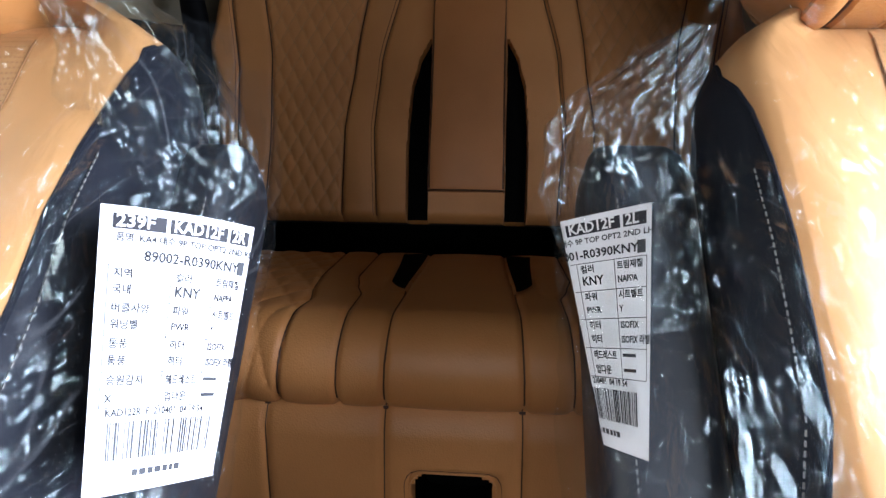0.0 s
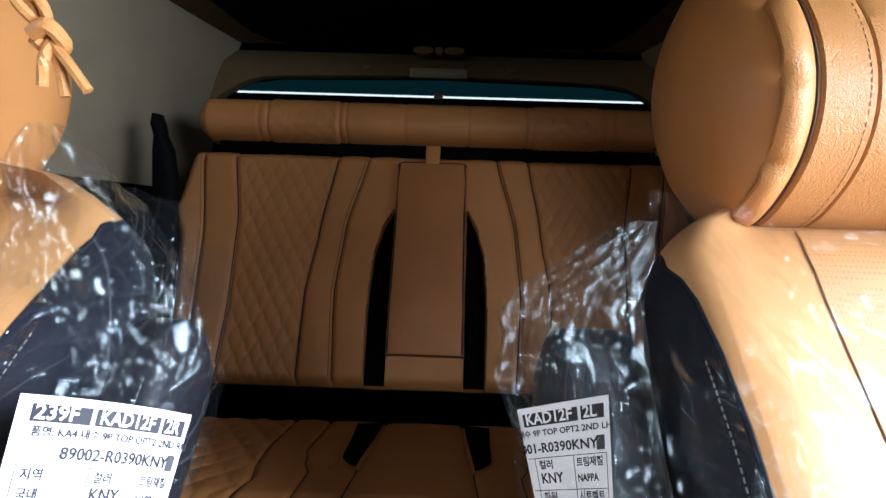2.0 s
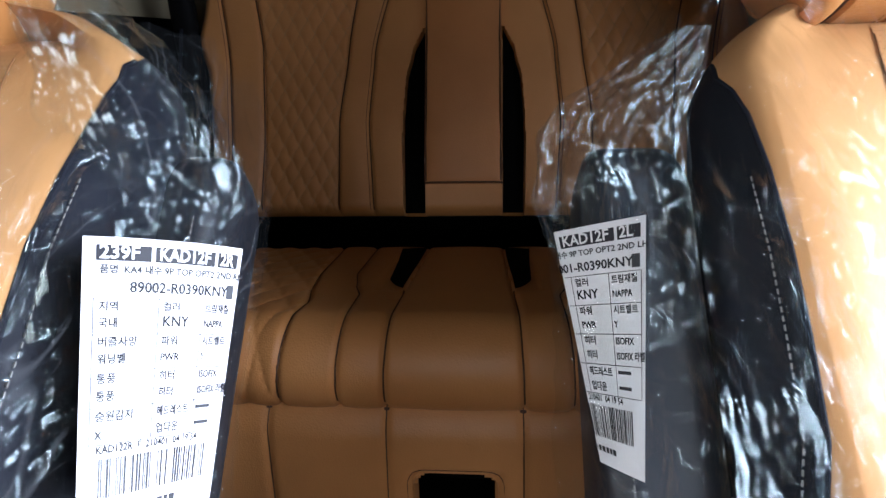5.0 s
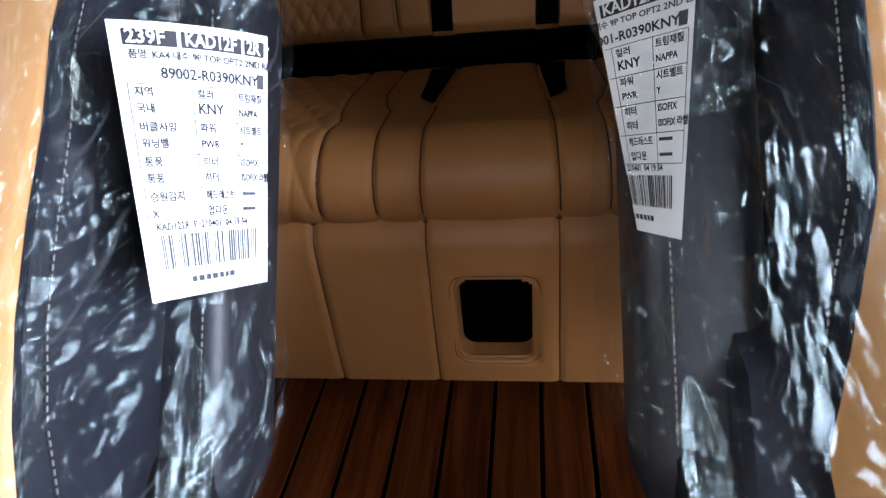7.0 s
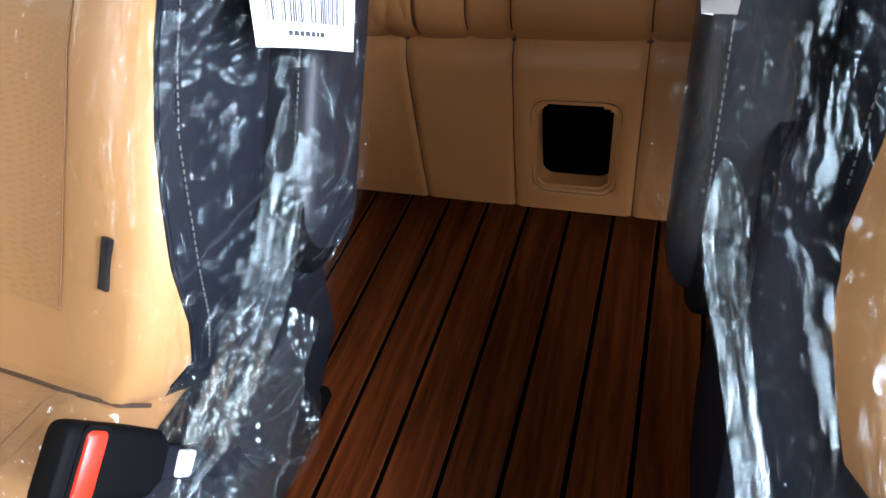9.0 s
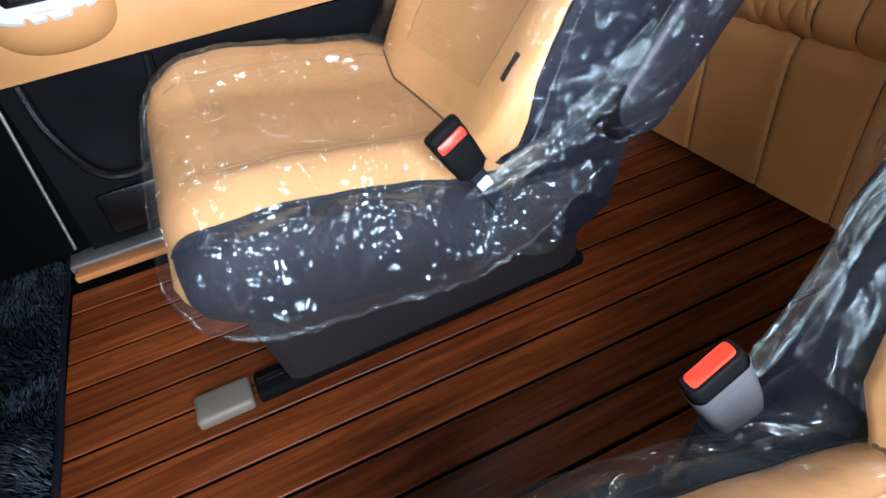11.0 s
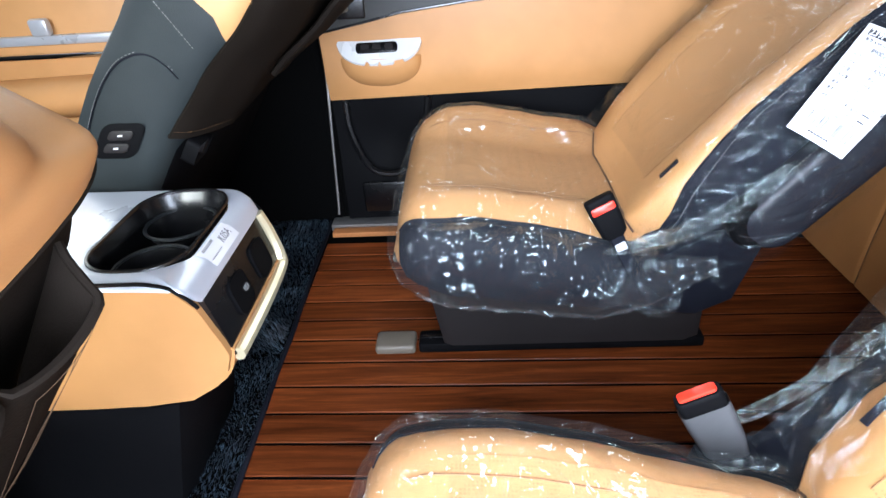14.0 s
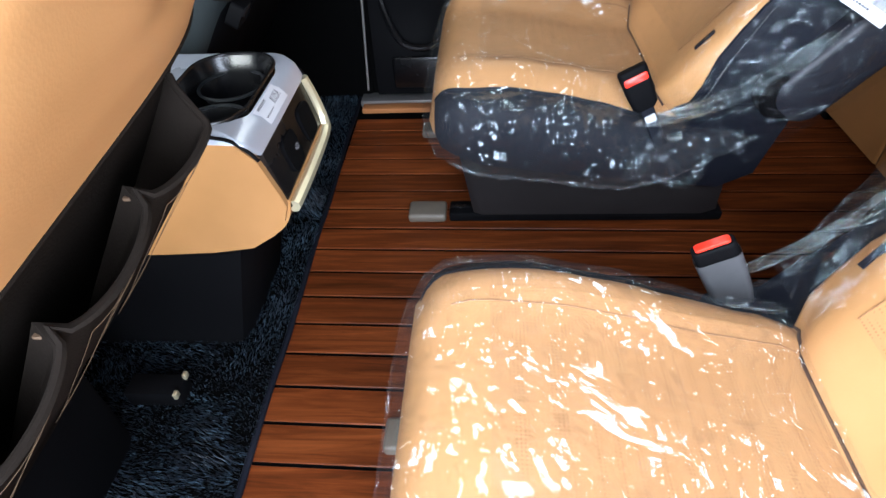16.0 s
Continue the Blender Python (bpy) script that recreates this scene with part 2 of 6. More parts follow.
def teak_material():
    m, nt, p = material("varnished_teak")
    v = coords(nt, (1, 0.06, 1))
    info = nt.nodes.new("ShaderNodeObjectInfo")
    shift = nt.nodes.new("ShaderNodeVectorMath")
    shift.operation = "MULTIPLY_ADD"
    shift.inputs[1].default_value = (7.3, 3.1, 0)
    nt.links.new(info.outputs["Random"], shift.inputs[0])
    nt.links.new(v, shift.inputs[2])
    grain = node(nt, "ShaderNodeTexNoise", Scale=70.0, Detail=8.0, Roughness=0.65, Distortion=0.6)
    nt.links.new(shift.outputs[0], grain.inputs["Vector"])
    tone = node(nt, "ShaderNodeTexNoise", Scale=9.0, Detail=3.0)
    nt.links.new(shift.outputs[0], tone.inputs["Vector"])
    add = nt.nodes.new("ShaderNodeMath")
    add.operation = "MULTIPLY_ADD"
    add.inputs[1].default_value = 0.55
    nt.links.new(tone.outputs["Fac"], add.inputs[0])
    nt.links.new(grain.outputs["Fac"], add.inputs[2])
    col = ramp(nt, add.outputs[0], [(0.5, (0.026, 0.006, 0.002)), (0.75, (0.108, 0.024, 0.006)), (1.0, (0.225, 0.056, 0.014))])
    hue = nt.nodes.new("ShaderNodeHueSaturation")
    mr = nt.nodes.new("ShaderNodeMapRange")
    mr.inputs["To Min"].default_value, mr.inputs["To Max"].default_value = 0.8, 1.25
    nt.links.new(info.outputs["Random"], mr.inputs["Value"])
    nt.links.new(mr.outputs[0], hue.inputs["Value"])
    nt.links.new(col, hue.inputs["Color"])
    nt.links.new(hue.outputs[0], p.inputs["Base Color"])
    p.inputs["Roughness"].default_value = 0.36
    p.inputs["Specular IOR Level"].default_value = 0.15
    bump(nt, p, grain.outputs["Fac"], 0.15, 0.0008)
    return m


TEAK = teak_material()


def fur_material():
    m, nt, p = material("navy_black_pile")
    geo = nt.nodes.new("ShaderNodeNewGeometry")
    v = coords(nt)
    n = node(nt, "ShaderNodeTexNoise", Scale=14.0, Detail=3.0)
    nt.links.new(v, n.inputs["Vector"])
    add = nt.nodes.new("ShaderNodeMath")
    add.operation = "MULTIPLY_ADD"
    add.inputs[1].default_value = 0.5
    nt.links.new(geo.outputs["Random Per Island"], add.inputs[0])
    nt.links.new(n.outputs["Fac"], add.inputs[2])
    nt.links.new(ramp(nt, add.outputs[0], [(0.5, (0.003, 0.005, 0.009)), (0.8, (0.012, 0.022, 0.034)), (1.05, (0.05, 0.085, 0.115))]), p.inputs["Base Color"])
    p.inputs["Roughness"].default_value = 0.55
    return m


FUR = fur_material()


def perforated():
    m, nt, p = material("perforated_tan_leather")
    v = coords(nt)
    cell = node(nt, "ShaderNodeTexVoronoi", Scale=240.0, Randomness=0.0)
    nt.links.new(v, cell.inputs["Vector"])
    nt.links.new(ramp(nt, cell.outputs["Distance"], [(0.20, (0.30, 0.145, 0.055)), (0.32, (0.43, 0.215, 0.084))]), p.inputs["Base Color"])
    p.inputs["Roughness"].default_value = 0.5
    bump(nt, p, cell.outputs["Distance"], 0.12, 0.001)
    return m


PERF = perforated()


def glow(name, colour, strength):
    m = bpy.data.materials.new(name)
    m.use_nodes = True
    nt = m.node_tree
    nt.nodes.clear()
    out, em = nt.nodes.new("ShaderNodeOutputMaterial"), nt.nodes.new("ShaderNodeEmission")
    em.inputs["Color"].default_value, em.inputs["Strength"].default_value = (*colour, 1), strength
    nt.links.new(em.outputs[0], out.inputs["Surface"])
    return m


# ---- helpers for shapes ----
ORIGIN = {}


def link(name, bm, mat, smooth=True, sharp=40):
    bmesh.ops.remove_doubles(bm, verts=bm.verts, dist=1e-6)
    bmesh.ops.recalc_face_normals(bm, faces=bm.faces)
    me = bpy.data.meshes.new(name)
    bm.to_mesh(me)
    bm.free()
    if smooth:
        me.shade_smooth()
        me.set_sharp_from_angle(angle=radians(sharp))
    me.materials.append(mat)
    return new(name, me)


def thing(name, at, label, category, group="", kind=""):
    ob = new(name)
    ob.empty_display_size = 0.05
    ob.location = at
    ORIGIN[ob] = Vector(at)
    return tagged(ob, label, category, group, kind)


def part(name, bm, mat, parent, label="", smooth=True, sharp=40):
    o = ORIGIN[parent]
    bm.transform(Matrix.Translation(-o))
    ob = link(name, bm, mat, smooth, sharp)
    ob.parent = parent
    ORIGIN[ob] = o
    if label:
        ob["label"] = label
    if name == "stitching":
        tagged(ob, kind="stuff")
    return ob


def solid(name, bm, mat, label, category, group="", kind="", smooth=True, sharp=40):
    return tagged(link(name, bm, mat, smooth, sharp), label, category, group, kind)


def loft(rings, caps=True, closed=True, bm=None):
    bm = bm or bmesh.new()
    rows = [[bm.verts.new(p) for p in r] for r in rings]
    n = len(rows[0])
    for a, b in zip(rows, rows[1:]):
        for i in range(n if closed else n - 1):
            j = (i + 1) % n
            bm.faces.new((a[i], a[j], b[j], b[i]))
    if caps and closed:
        bm.faces.new(rows[0][::-1])
        bm.faces.new(rows[-1])
    return bm


def box(lo, hi, r=0.0, seg=2, bm=None, turn=None):
    b = bmesh.new()
    lo, hi = Vector(lo), Vector(hi)
    bmesh.ops.create_cube(b, size=1.0)
    size, mid = hi - lo, (hi + lo) / 2
    b.transform(Matrix.Diagonal((*size, 1)))
    if r > 0:
        bmesh.ops.bevel(b, geom=list(b.edges), offset=r, segments=seg, profile=0.5, affect="EDGES")
    if turn:
        b.transform(turn)
    b.transform(Matrix.Translation(mid))
    if bm is None:
        return b
    return merge(bm, b)


def merge(bm, other):
    me = bpy.data.meshes.new("scratch")
    other.to_mesh(me)
    other.free()
    bm.from_mesh(me)
    bpy.data.meshes.remove(me)
    return bm


def tube(points, r, n=6, bm=None, closed=False):
    bm = bm or bmesh.new()
    pts = [Vector(p) for p in points]
    rings = []
    for i, p in enumerate(pts):
        d = (pts[min(i + 1, len(pts) - 1)] - pts[max(i - 1, 0)]).normalized()
        a = d.cross(Vector((0.31, 0.17, 0.93))).normalized()
        b = d.cross(a)
        rings.append([p + r * (math.cos(2 * math.pi * k / n) * a + math.sin(2 * math.pi * k / n) * b) for k in range(n)])
    return loft(rings, bm=bm)


def spline(points, n):
    """n points on a smooth curve through the given ones (numbers or tuples)."""
    pts = [np.atleast_1d(np.array(p, float)) for p in points]
    out = []
    for k in range(n):
        t = k / (n - 1) * (len(pts) - 1)
        i = min(int(t), len(pts) - 2)
        f = t - i
        p0, p1, p2, p3 = pts[max(i - 1, 0)], pts[i], pts[i + 1], pts[min(i + 2, len(pts) - 1)]
        out.append(0.5 * (2 * p1 + (p2 - p0) * f + (2 * p0 - 5 * p1 + 4 * p2 - p3) * f * f + (3 * p1 - p0 - 3 * p2 + p3) * f ** 3))
    return out


def along(table, t):
    """Value at t of a piecewise smooth table of (t, value)."""
    ts, vs = [a for a, _ in table], [b for _, b in table]
    if t <= ts[0]:
        return vs[0]
    for (a, va), (b, vb) in zip(table, table[1:]):
        if t <= b:
            f = (t - a) / (b - a)
            f = f * f * (3 - 2 * f) * 0.5 + f * 0.5
            return va + (vb - va) * f
    return vs[-1]


def sheet(fn, nu, nv, bm=None):
    """An open surface fn(s, t), s and t from 0 to 1."""
    return loft([[fn(i / nu, j / nv) for j in range(nv + 1)] for i in range(nu + 1)], caps=False, closed=False, bm=bm)


def thick(bm, d):
    bmesh.ops.recalc_face_normals(bm, faces=bm.faces)
    bmesh.ops.solidify(bm, geom=list(bm.faces), thickness=d)
    return bm


def round_rect(w, h, r, n=5):
    """Points of a rounded rectangle about the origin, counter-clockwise."""
    out = []
    for cx, cy, a0 in ((w / 2 - r, h / 2 - r, 0), (-w / 2 + r, h / 2 - r, 90), (-w / 2 + r, -h / 2 + r, 180), (w / 2 - r, -h / 2 + r, 270)):
        for k in range(n + 1):
            a = radians(a0 + 90 * k / n)
            out.append((cx + r * math.cos(a), cy + r * math.sin(a)))
    return out


def lettering(text, size, place, bm=None, bold=0.0):
    """Flat lettering; place maps (x, y) of the page to the world."""
    cu = bpy.data.curves.new("scratch", "FONT")
    cu.body, cu.size, cu.resolution_u, cu.offset = text, size, 2, bold * size
    ob = bpy.data.objects.new("scratch", cu)
    scene.collection.objects.link(ob)
    me = bpy.data.meshes.new_from_object(ob.evaluated_get(bpy.context.evaluated_depsgraph_get()))
    bm = bm or bmesh.new()
    rows = [bm.verts.new(place(v.co.x, v.co.y)) for v in me.vertices]
    for poly in me.polygons:
        try:
            bm.faces.new([rows[i] for i in poly.vertices])
        except ValueError:
            pass
    bpy.data.objects.remove(ob)
    bpy.data.curves.remove(cu)
    bpy.data.meshes.remove(me)
    return bm



# ---- the shell of the van ----
MID = -0.012
ground = solid("ground", box((-60, -60, -0.62), (60, 60, -0.45)), plastic("asphalt", (0.055, 0.055, 0.055), 0.9, noise_scale=40, strength=0.4),
               "grey asphalt under and round the van", "ground", kind="structure")

subfloor = thing("floor", (0, 0.5, -0.03), "dark red-brown varnished teak deck floor with black caulked joints", "floor", kind="structure")
part("floor_base", box((-0.93, -1.9, -0.05), (0.93, 1.95, -0.003)), DARKVOID, subfloor, "black rubber caulking between the planks")

roof = solid("ceiling", box((-0.93, -1.75, 1.285), (0.93, 2.05, 1.33), 0.01), LINER, "beige woven headliner of the van roof", "ceiling", kind="structure")


def roof_panel():
    """Black glass panel in the headliner with rounded rear corners."""
    pts = [(MID - 0.54, -0.6), (MID + 0.54, -0.6), (MID + 0.512, 1.45), (MID + 0.50, 1.64), (MID + 0.485, 1.76), (MID + 0.465, 1.83), (MID + 0.42, 1.865),
           (MID - 0.42, 1.875), (MID - 0.465, 1.85), (MID - 0.50, 1.78), (MID - 0.513, 1.66), (MID - 0.528, 1.45)]
    return loft([[(x, y, 1.281) for x, y in pts], [(x, y, 1.276) for x, y in pts]])


glass_roof = solid("roof_glass", roof_panel(), ROOFGLASS, "black glass panel with rounded corners set in the headliner", "roof glass", kind="structure", smooth=False)


def wall(name, lo, hi, mat, label, r=0.004):
    return solid(name, box(lo, hi, r), mat, label, "wall", kind="structure", smooth=False)


def quarter(s, name):
    """Moulded beige trim beside the bench: leans inwards above the belt line."""
    def f(a, b):
        y = 0.86 + 1.1 * a
        z = 0.80 + 0.50 * b
        x = 0.80 - 0.10 * b - 0.20 * max(0, a - 0.35) ** 1.5 - 0.10 * max(0, b - 0.6) ** 2
        return (MID + s * x, y, z)
    return solid(name, thick(sheet(f, 24, 16), 0.02), TRIM, "moulded beige plastic trim beside the rear bench", "wall trim", kind="structure")


quarter(-1, "wall_rear_left")
quarter(1, "wall_rear_right")
wall("wall_low_left", (-0.93, 0.86, 0), (-0.715, 1.95, 0.852), DARKVOID, "black lower trim beside the rear bench")
wall("wall_low_right", (0.695, 0.86, 0), (0.93, 1.95, 0.852), DARKVOID, "black lower trim beside the rear bench")
wall("wall_tail_low", (-0.93, 1.90, 0), (0.93, 2.0, 1.142), DARKVOID, "black lower part of the tailgate")


def tailgate_header():
    """Beige frame over the rear window with an arched lower edge."""
    def low(x):
        a = abs(x - MID) / 0.60
        return 1.188 - 0.018 * a * a - (0.0 if a < 0.78 else 0.9 * (a - 0.78) ** 2)
    xs = [MID - 0.9 + 1.8 * i / 60 for i in range(61)]
    return loft([[(x, 1.84, max(low(x), 1.03)), (x, 1.86, max(low(x), 1.03) - 0.006), (x, 1.93, max(low(x), 1.03) + 0.02), (x, 1.97, 1.33), (x, 1.95, 1.284), (x, 1.90, 1.262), (x, 1.855, 1.22)] for x in xs])


solid("wall_tail_header", tailgate_header(), LINER, "beige upper trim of the tailgate over the rear window", "wall", kind="structure")


def tinted_glass():
    m = bpy.data.materials.new("tinted_teal_glass")
    m.use_nodes = True
    nt = m.node_tree
    nt.nodes.clear()
    out, mix = nt.nodes.new("ShaderNodeOutputMaterial"), nt.nodes.new("ShaderNodeMixShader")
    clear, gloss = nt.nodes.new("ShaderNodeBsdfTransparent"), nt.nodes.new("ShaderNodeBsdfGlossy")
    clear.inputs["Color"].default_value = (0.04, 0.11, 0.125, 1)
    gloss.inputs["Roughness"].default_value = 0.04
    mix.inputs[0].default_value = 0.03
    nt.links.new(clear.outputs[0], mix.inputs[1])
    nt.links.new(gloss.outputs[0], mix.inputs[2])
    nt.links.new(mix.outputs[0], out.inputs["Surface"])
    return m


TEAL = tinted_glass()
window = thing("window_rear", (MID, 1.92, 1.0), "dark teal tinted rear window over a slit of daylight", "window", kind="structure")
part("pane", box((MID - 0.66, 1.905, 1.1495), (MID + 0.66, 1.911, 1.30)), TEAL, window)
part("window_trim", tube([(MID - 0.655, 1.895, 1.10), (MID - 0.6, 1.895, 1.165), (MID - 0.45, 1.895, 1.186), (MID, 1.895, 1.196), (MID + 0.45, 1.895, 1.186), (MID + 0.6, 1.895, 1.165), (MID + 0.655, 1.895, 1.10)], 0.006), BLACKPLASTIC, window)
solid("backdrop", box((-1.0, 2.3, 0.9), (1.0, 2.31, 1.4)), glow("daylight_outside", (0.78, 0.93, 1.0), 1.1),
      "pale daylight behind the van", "backdrop", kind="structure")
latch = thing("tailgate_latch", (MID, 1.905, 1.12), "small dark catch at the middle of the window slit", "catch")
part("body", box((MID - 0.013, 1.888, 1.136), (MID + 0.013, 1.899, 1.156), 0.002), GREYPLASTIC, latch)


def dome_lamp():
    lamp = thing("ceiling_lamp", (MID, 1.80, 1.20), "small unlit clear map lamp in the tailgate trim", "lamp")
    part("housing", box((MID - 0.080, 1.822, 1.180), (MID + 0.080, 1.852, 1.206), 0.004), TRIM, lamp)
    part("lens", box((MID - 0.070, 1.818, 1.185), (MID + 0.070, 1.826, 1.201), 0.003), TRIM, lamp, "clear ribbed plastic lens")
    for dx in (-0.042, 0.0, 0.042):
        w = 0.011 if dx == 0 else 0.028
        part("push_button", loft([[(MID + dx + w * math.cos(a), y, 1.247 + (0.010 * math.sin(a))) for a in [2 * math.pi * k / 16 for k in range(16)]] for y in (1.812, 1.80)]), LINER, lamp)


dome_lamp()
for dx in (-0.2, 0.2):
    c = thing("trim_clip", (MID + dx, 1.82, 1.20), "small dark round trim clip in the beige header", "clip", "trim clips in the header")
    part("cap", loft([[(MID + dx + r * math.cos(a), y, 1.208 + 0.5 * r * math.sin(a)) for a in [2 * math.pi * k / 12 for k in range(12)]] for r, y in ((0.012, 1.845), (0.012, 1.836), (0.006, 1.834))]), GREYPLASTIC, c)


# left sliding door, closed
def door():
    d = thing("door_sliding_left", (-0.89, 0.2, 0.05), "closed sliding door with a tan upper panel and black lower panel", "door", kind="structure")

    def upper(a, b):
        y = -0.415 + 1.34 * a
        z0 = 0.405 + 0.018 * a
        z = z0 + (0.80 - z0) * b
        x = -0.868 + 0.010 * math.sin(math.pi * b) + 0.010 * min(1, 8 * b) - 0.01
        return (x, y, z)
    part("upper_panel", thick(sheet(upper, 30, 18), 0.012), DOORTAN, d, "smooth tan leather door panel")

    def lower(a, b):
        y = -0.415 + 1.34 * a
        z = 0.03 + 0.375 * b
        x = -0.885 - 0.03 * math.exp(-((y + 0.27) / 0.10) ** 2 - ((z - 0.27) / 0.10) ** 2)
        return (x, y, z)
    part("lower_panel", thick(sheet(lower, 50, 24), 0.012), BLACKPLASTIC, d)
    rim = spline([(-0.872, -0.375, 0.40), (-0.868, -0.370, 0.30), (-0.862, -0.33, 0.205), (-0.862, -0.27, 0.180), (-0.862, -0.21, 0.205), (-0.868, -0.165, 0.30), (-0.872, -0.145, 0.40)], 30)
    part("pocket_rim", tube(rim, 0.010, 8), GLOSSBLACK, d, "raised black rim of the map pocket")
    part("speaker_cover", box((-0.876, -0.36, 0.05), (-0.866, -0.10, 0.15), 0.008), GLOSSBLACK, d)
    part("edge_strip", tube(spline([(-0.868, -0.405, 0.80), (-0.868, -0.410, 0.60), (-0.866, -0.422, 0.38), (-0.864, -0.440, 0.10), (-0.864, -0.444, 0.05)], 20), 0.0035), STEEL, d, "thin pale metal door edge strip")
    part("window_panel", box((-0.90, -0.415, 0.80), (-0.885, 0.92, 1.20)), ROOFGLASS, d, "dark tinted door window")
    slope = [(-0.413, 0.584), (-0.30, 0.604), (-0.20, 0.624), (-0.03, 0.642), (0.30, 0.664), (0.92, 0.69)]
    outline = slope + [(0.92, 0.795), (-0.413, 0.795)]
    trim = part("upper_trim", loft([[(x, y, z) for y, z in outline] for x in (-0.874, -0.841, -0.838)]), DOORTRIM, d, "dark grey trim above the tan panel", smooth=False)
    part("trim_edge", tube([(-0.838, y, z) for y, z in slope], 0.0035, 6), GLOSSBLACK, trim)
    part("handle_recess", box((-0.850, -0.402, 0.612), (-0.8355, -0.285, 0.72), 0.008, 3), GLOSSBLACK, trim, "glossy black recess of the door handle")
    part("window_switch", box((-0.840, -0.394, 0.604), (-0.829, -0.372, 0.70), 0.004), GREYSWITCH, trim, "blue-grey switch with a bright edge")
    part("door_lever", box((-0.840, -0.362, 0.632), (-0.823, -0.328, 0.70), 0.006, 3), GREYPLASTIC, trim, "grey-brown inner door lever")
    # grip pod with its chrome switch plate
    ym, zt = -0.262, 0.548

    def pod(a, b):
        t = math.pi * a
        r = math.sin(t) ** 0.6
        y = ym - 0.108 * math.cos(t)
        z = zt - 0.030 - 0.085 * r * (1 - b) ** 0.8
        x = -0.868 + 0.052 * r * math.sin(math.pi / 2 * min(1, b * 1.0)) ** 0.6
        return (x, y, z)
    cup = part("grip_cup", sheet(pod, 36, 12), DOORTAN, d, "tan leather pull cup")
    steps = [-0.110 + 0.220 * k / 44 for k in range(45)]

    def lower(p):
        bite = 0.007 if (p * 21 + 0.3 * math.sin(60 * p)) % 1.0 < 0.14 and abs(p) < 0.095 else 0.0
        return -0.050 * max(0.0, 1 - (abs(p) / 0.1105) ** 3.0) ** 0.6 + bite + 0.004
    outline = [(p, lower(p)) for p in steps] + [(0.104, 0.016), (0.05, 0.020), (0.0, 0.021), (-0.05, 0.019), (-0.104, 0.014)]

    def slant(p, q, h):
        f = (0.022 - q) / 0.07
        return (-0.862 + 0.052 * f ** 0.8 + 0.6 * h, ym + p, zt + 0.004 + q + 0.8 * h)
    plate = part("switch_plate", loft([[slant(p, q, h) for p, q in outline] for h in (-0.006, 0.0, 0.0015)]), PLATE, cup, "bright metal switch plate with torn protective film")
    bank = part("switch_recess", loft([[slant(-0.006 + p * k, -0.010 + q * k, h) for p, q in round_rect(0.108, 0.022, 0.008, 4)] for h, k in ((0.0, 1.0), (0.0025, 1.0), (0.003, 0.96))]), GLOSSBLACK, cup, "glossy black switch bank")
    for p in (-0.036, -0.006, 0.026):
        part("switch", loft([[slant(p + a * k, -0.010 + b * k, h) for a, b in round_rect(0.022, 0.013, 0.003, 3)] for h, k in ((0.003, 1.0), (0.006, 0.9))]), RISER, cup)
    return d


door()
wall("wall_pillar_left", (-0.96, -0.84, 0.0), (-0.895, -0.43, 1.30), DARKVOID, "black B pillar trim", 0.02)
wall("wall_pillar_right", (0.86, -0.66, 0.0), (0.93, -0.47, 1.30), BLACKPLASTIC, "black B pillar trim", 0.02)
wall("wall_outer_left", (-0.96, -0.45, -0.05), (-0.905, 1.0, 1.30), DARKVOID, "dark outer skin of the closed sliding door")
solid("trim_sill", box((-0.905, -0.47, 0.0), (-0.845, 0.93, 0.022), 0.004), STEEL, "scuffed pale metal sill strip under the door", "sill", kind="structure")
solid("trim_sill_wood", box((-0.842, -0.46, 0.0), (-0.805, 0.90, 0.016), 0.003), leather("teak_edge", (0.42, 0.16, 0.055), (0.5, 0.2, 0.07)), "pale orange wood edge along the sill", "sill", kind="structure")


# front of the cabin, as far as it shows past the seats
def front_door():
    d = thing("door_front_left", (-0.9, -1.1, 0.1), "front door with tan trim, pale armrest and chrome strip", "door", kind="structure")
    part("panel", box((-0.92, -1.75, 0.05), (-0.87, -0.845, 0.78), 0.01), TAN, d)

    def rest(a, b):
        y = -1.7 + 0.85 * a
        t = math.pi * b
        return (-0.87 + 0.085 * math.sin(t), y, 0.435 - 0.055 * math.cos(t) + 0.02 * a)
    part("armrest", sheet(rest, 20, 12), TAN, d)
    part("chrome_strip", box((-0.87, -1.6, 0.552), (-0.852, -0.85, 0.566), 0.004), CHROME, d, "bright chrome strip")
    part("switch_panel", box((-0.87, -1.6, 0.588), (-0.850, -0.85, 0.612), 0.004), SILVER, d, "pale glossy switch panel")
    part("pull_handle", box((-0.86, -1.16, 0.612), (-0.835, -1.11, 0.655), 0.008), SILVER, d, "white plastic pull handle")
    part("upper_trim", box((-0.925, -1.75, 0.78), (-0.88, -0.845, 0.93), 0.01), TAN, d)
    return d


front_door()
wall("wall_dashboard", (-0.93, -1.95, 0.0), (0.93, -1.70, 0.95), BLACKPLASTIC, "dark dashboard closing the front of the cabin", 0.03)
wall("wall_floor_front", (-0.93, -1.75, -0.01), (0.93, -1.15, 0.005), DARKVOID, "dark carpet of the front footwell")


# ---- rear bench ----
def groove(d, w):
    return math.exp(-(d / w) ** 2)


def quilt(s, v, ps, pv):
    """Stitched ogee diamonds: 1 in the middle of a diamond, 0 on the seams."""
    k = s / ps + 0.035 * math.sin(4 * math.pi * v / pv)
    a, b = k + v / pv, k - v / pv
    return (abs(math.sin(math.pi * a)) * abs(math.sin(math.pi * b))) ** 0.45


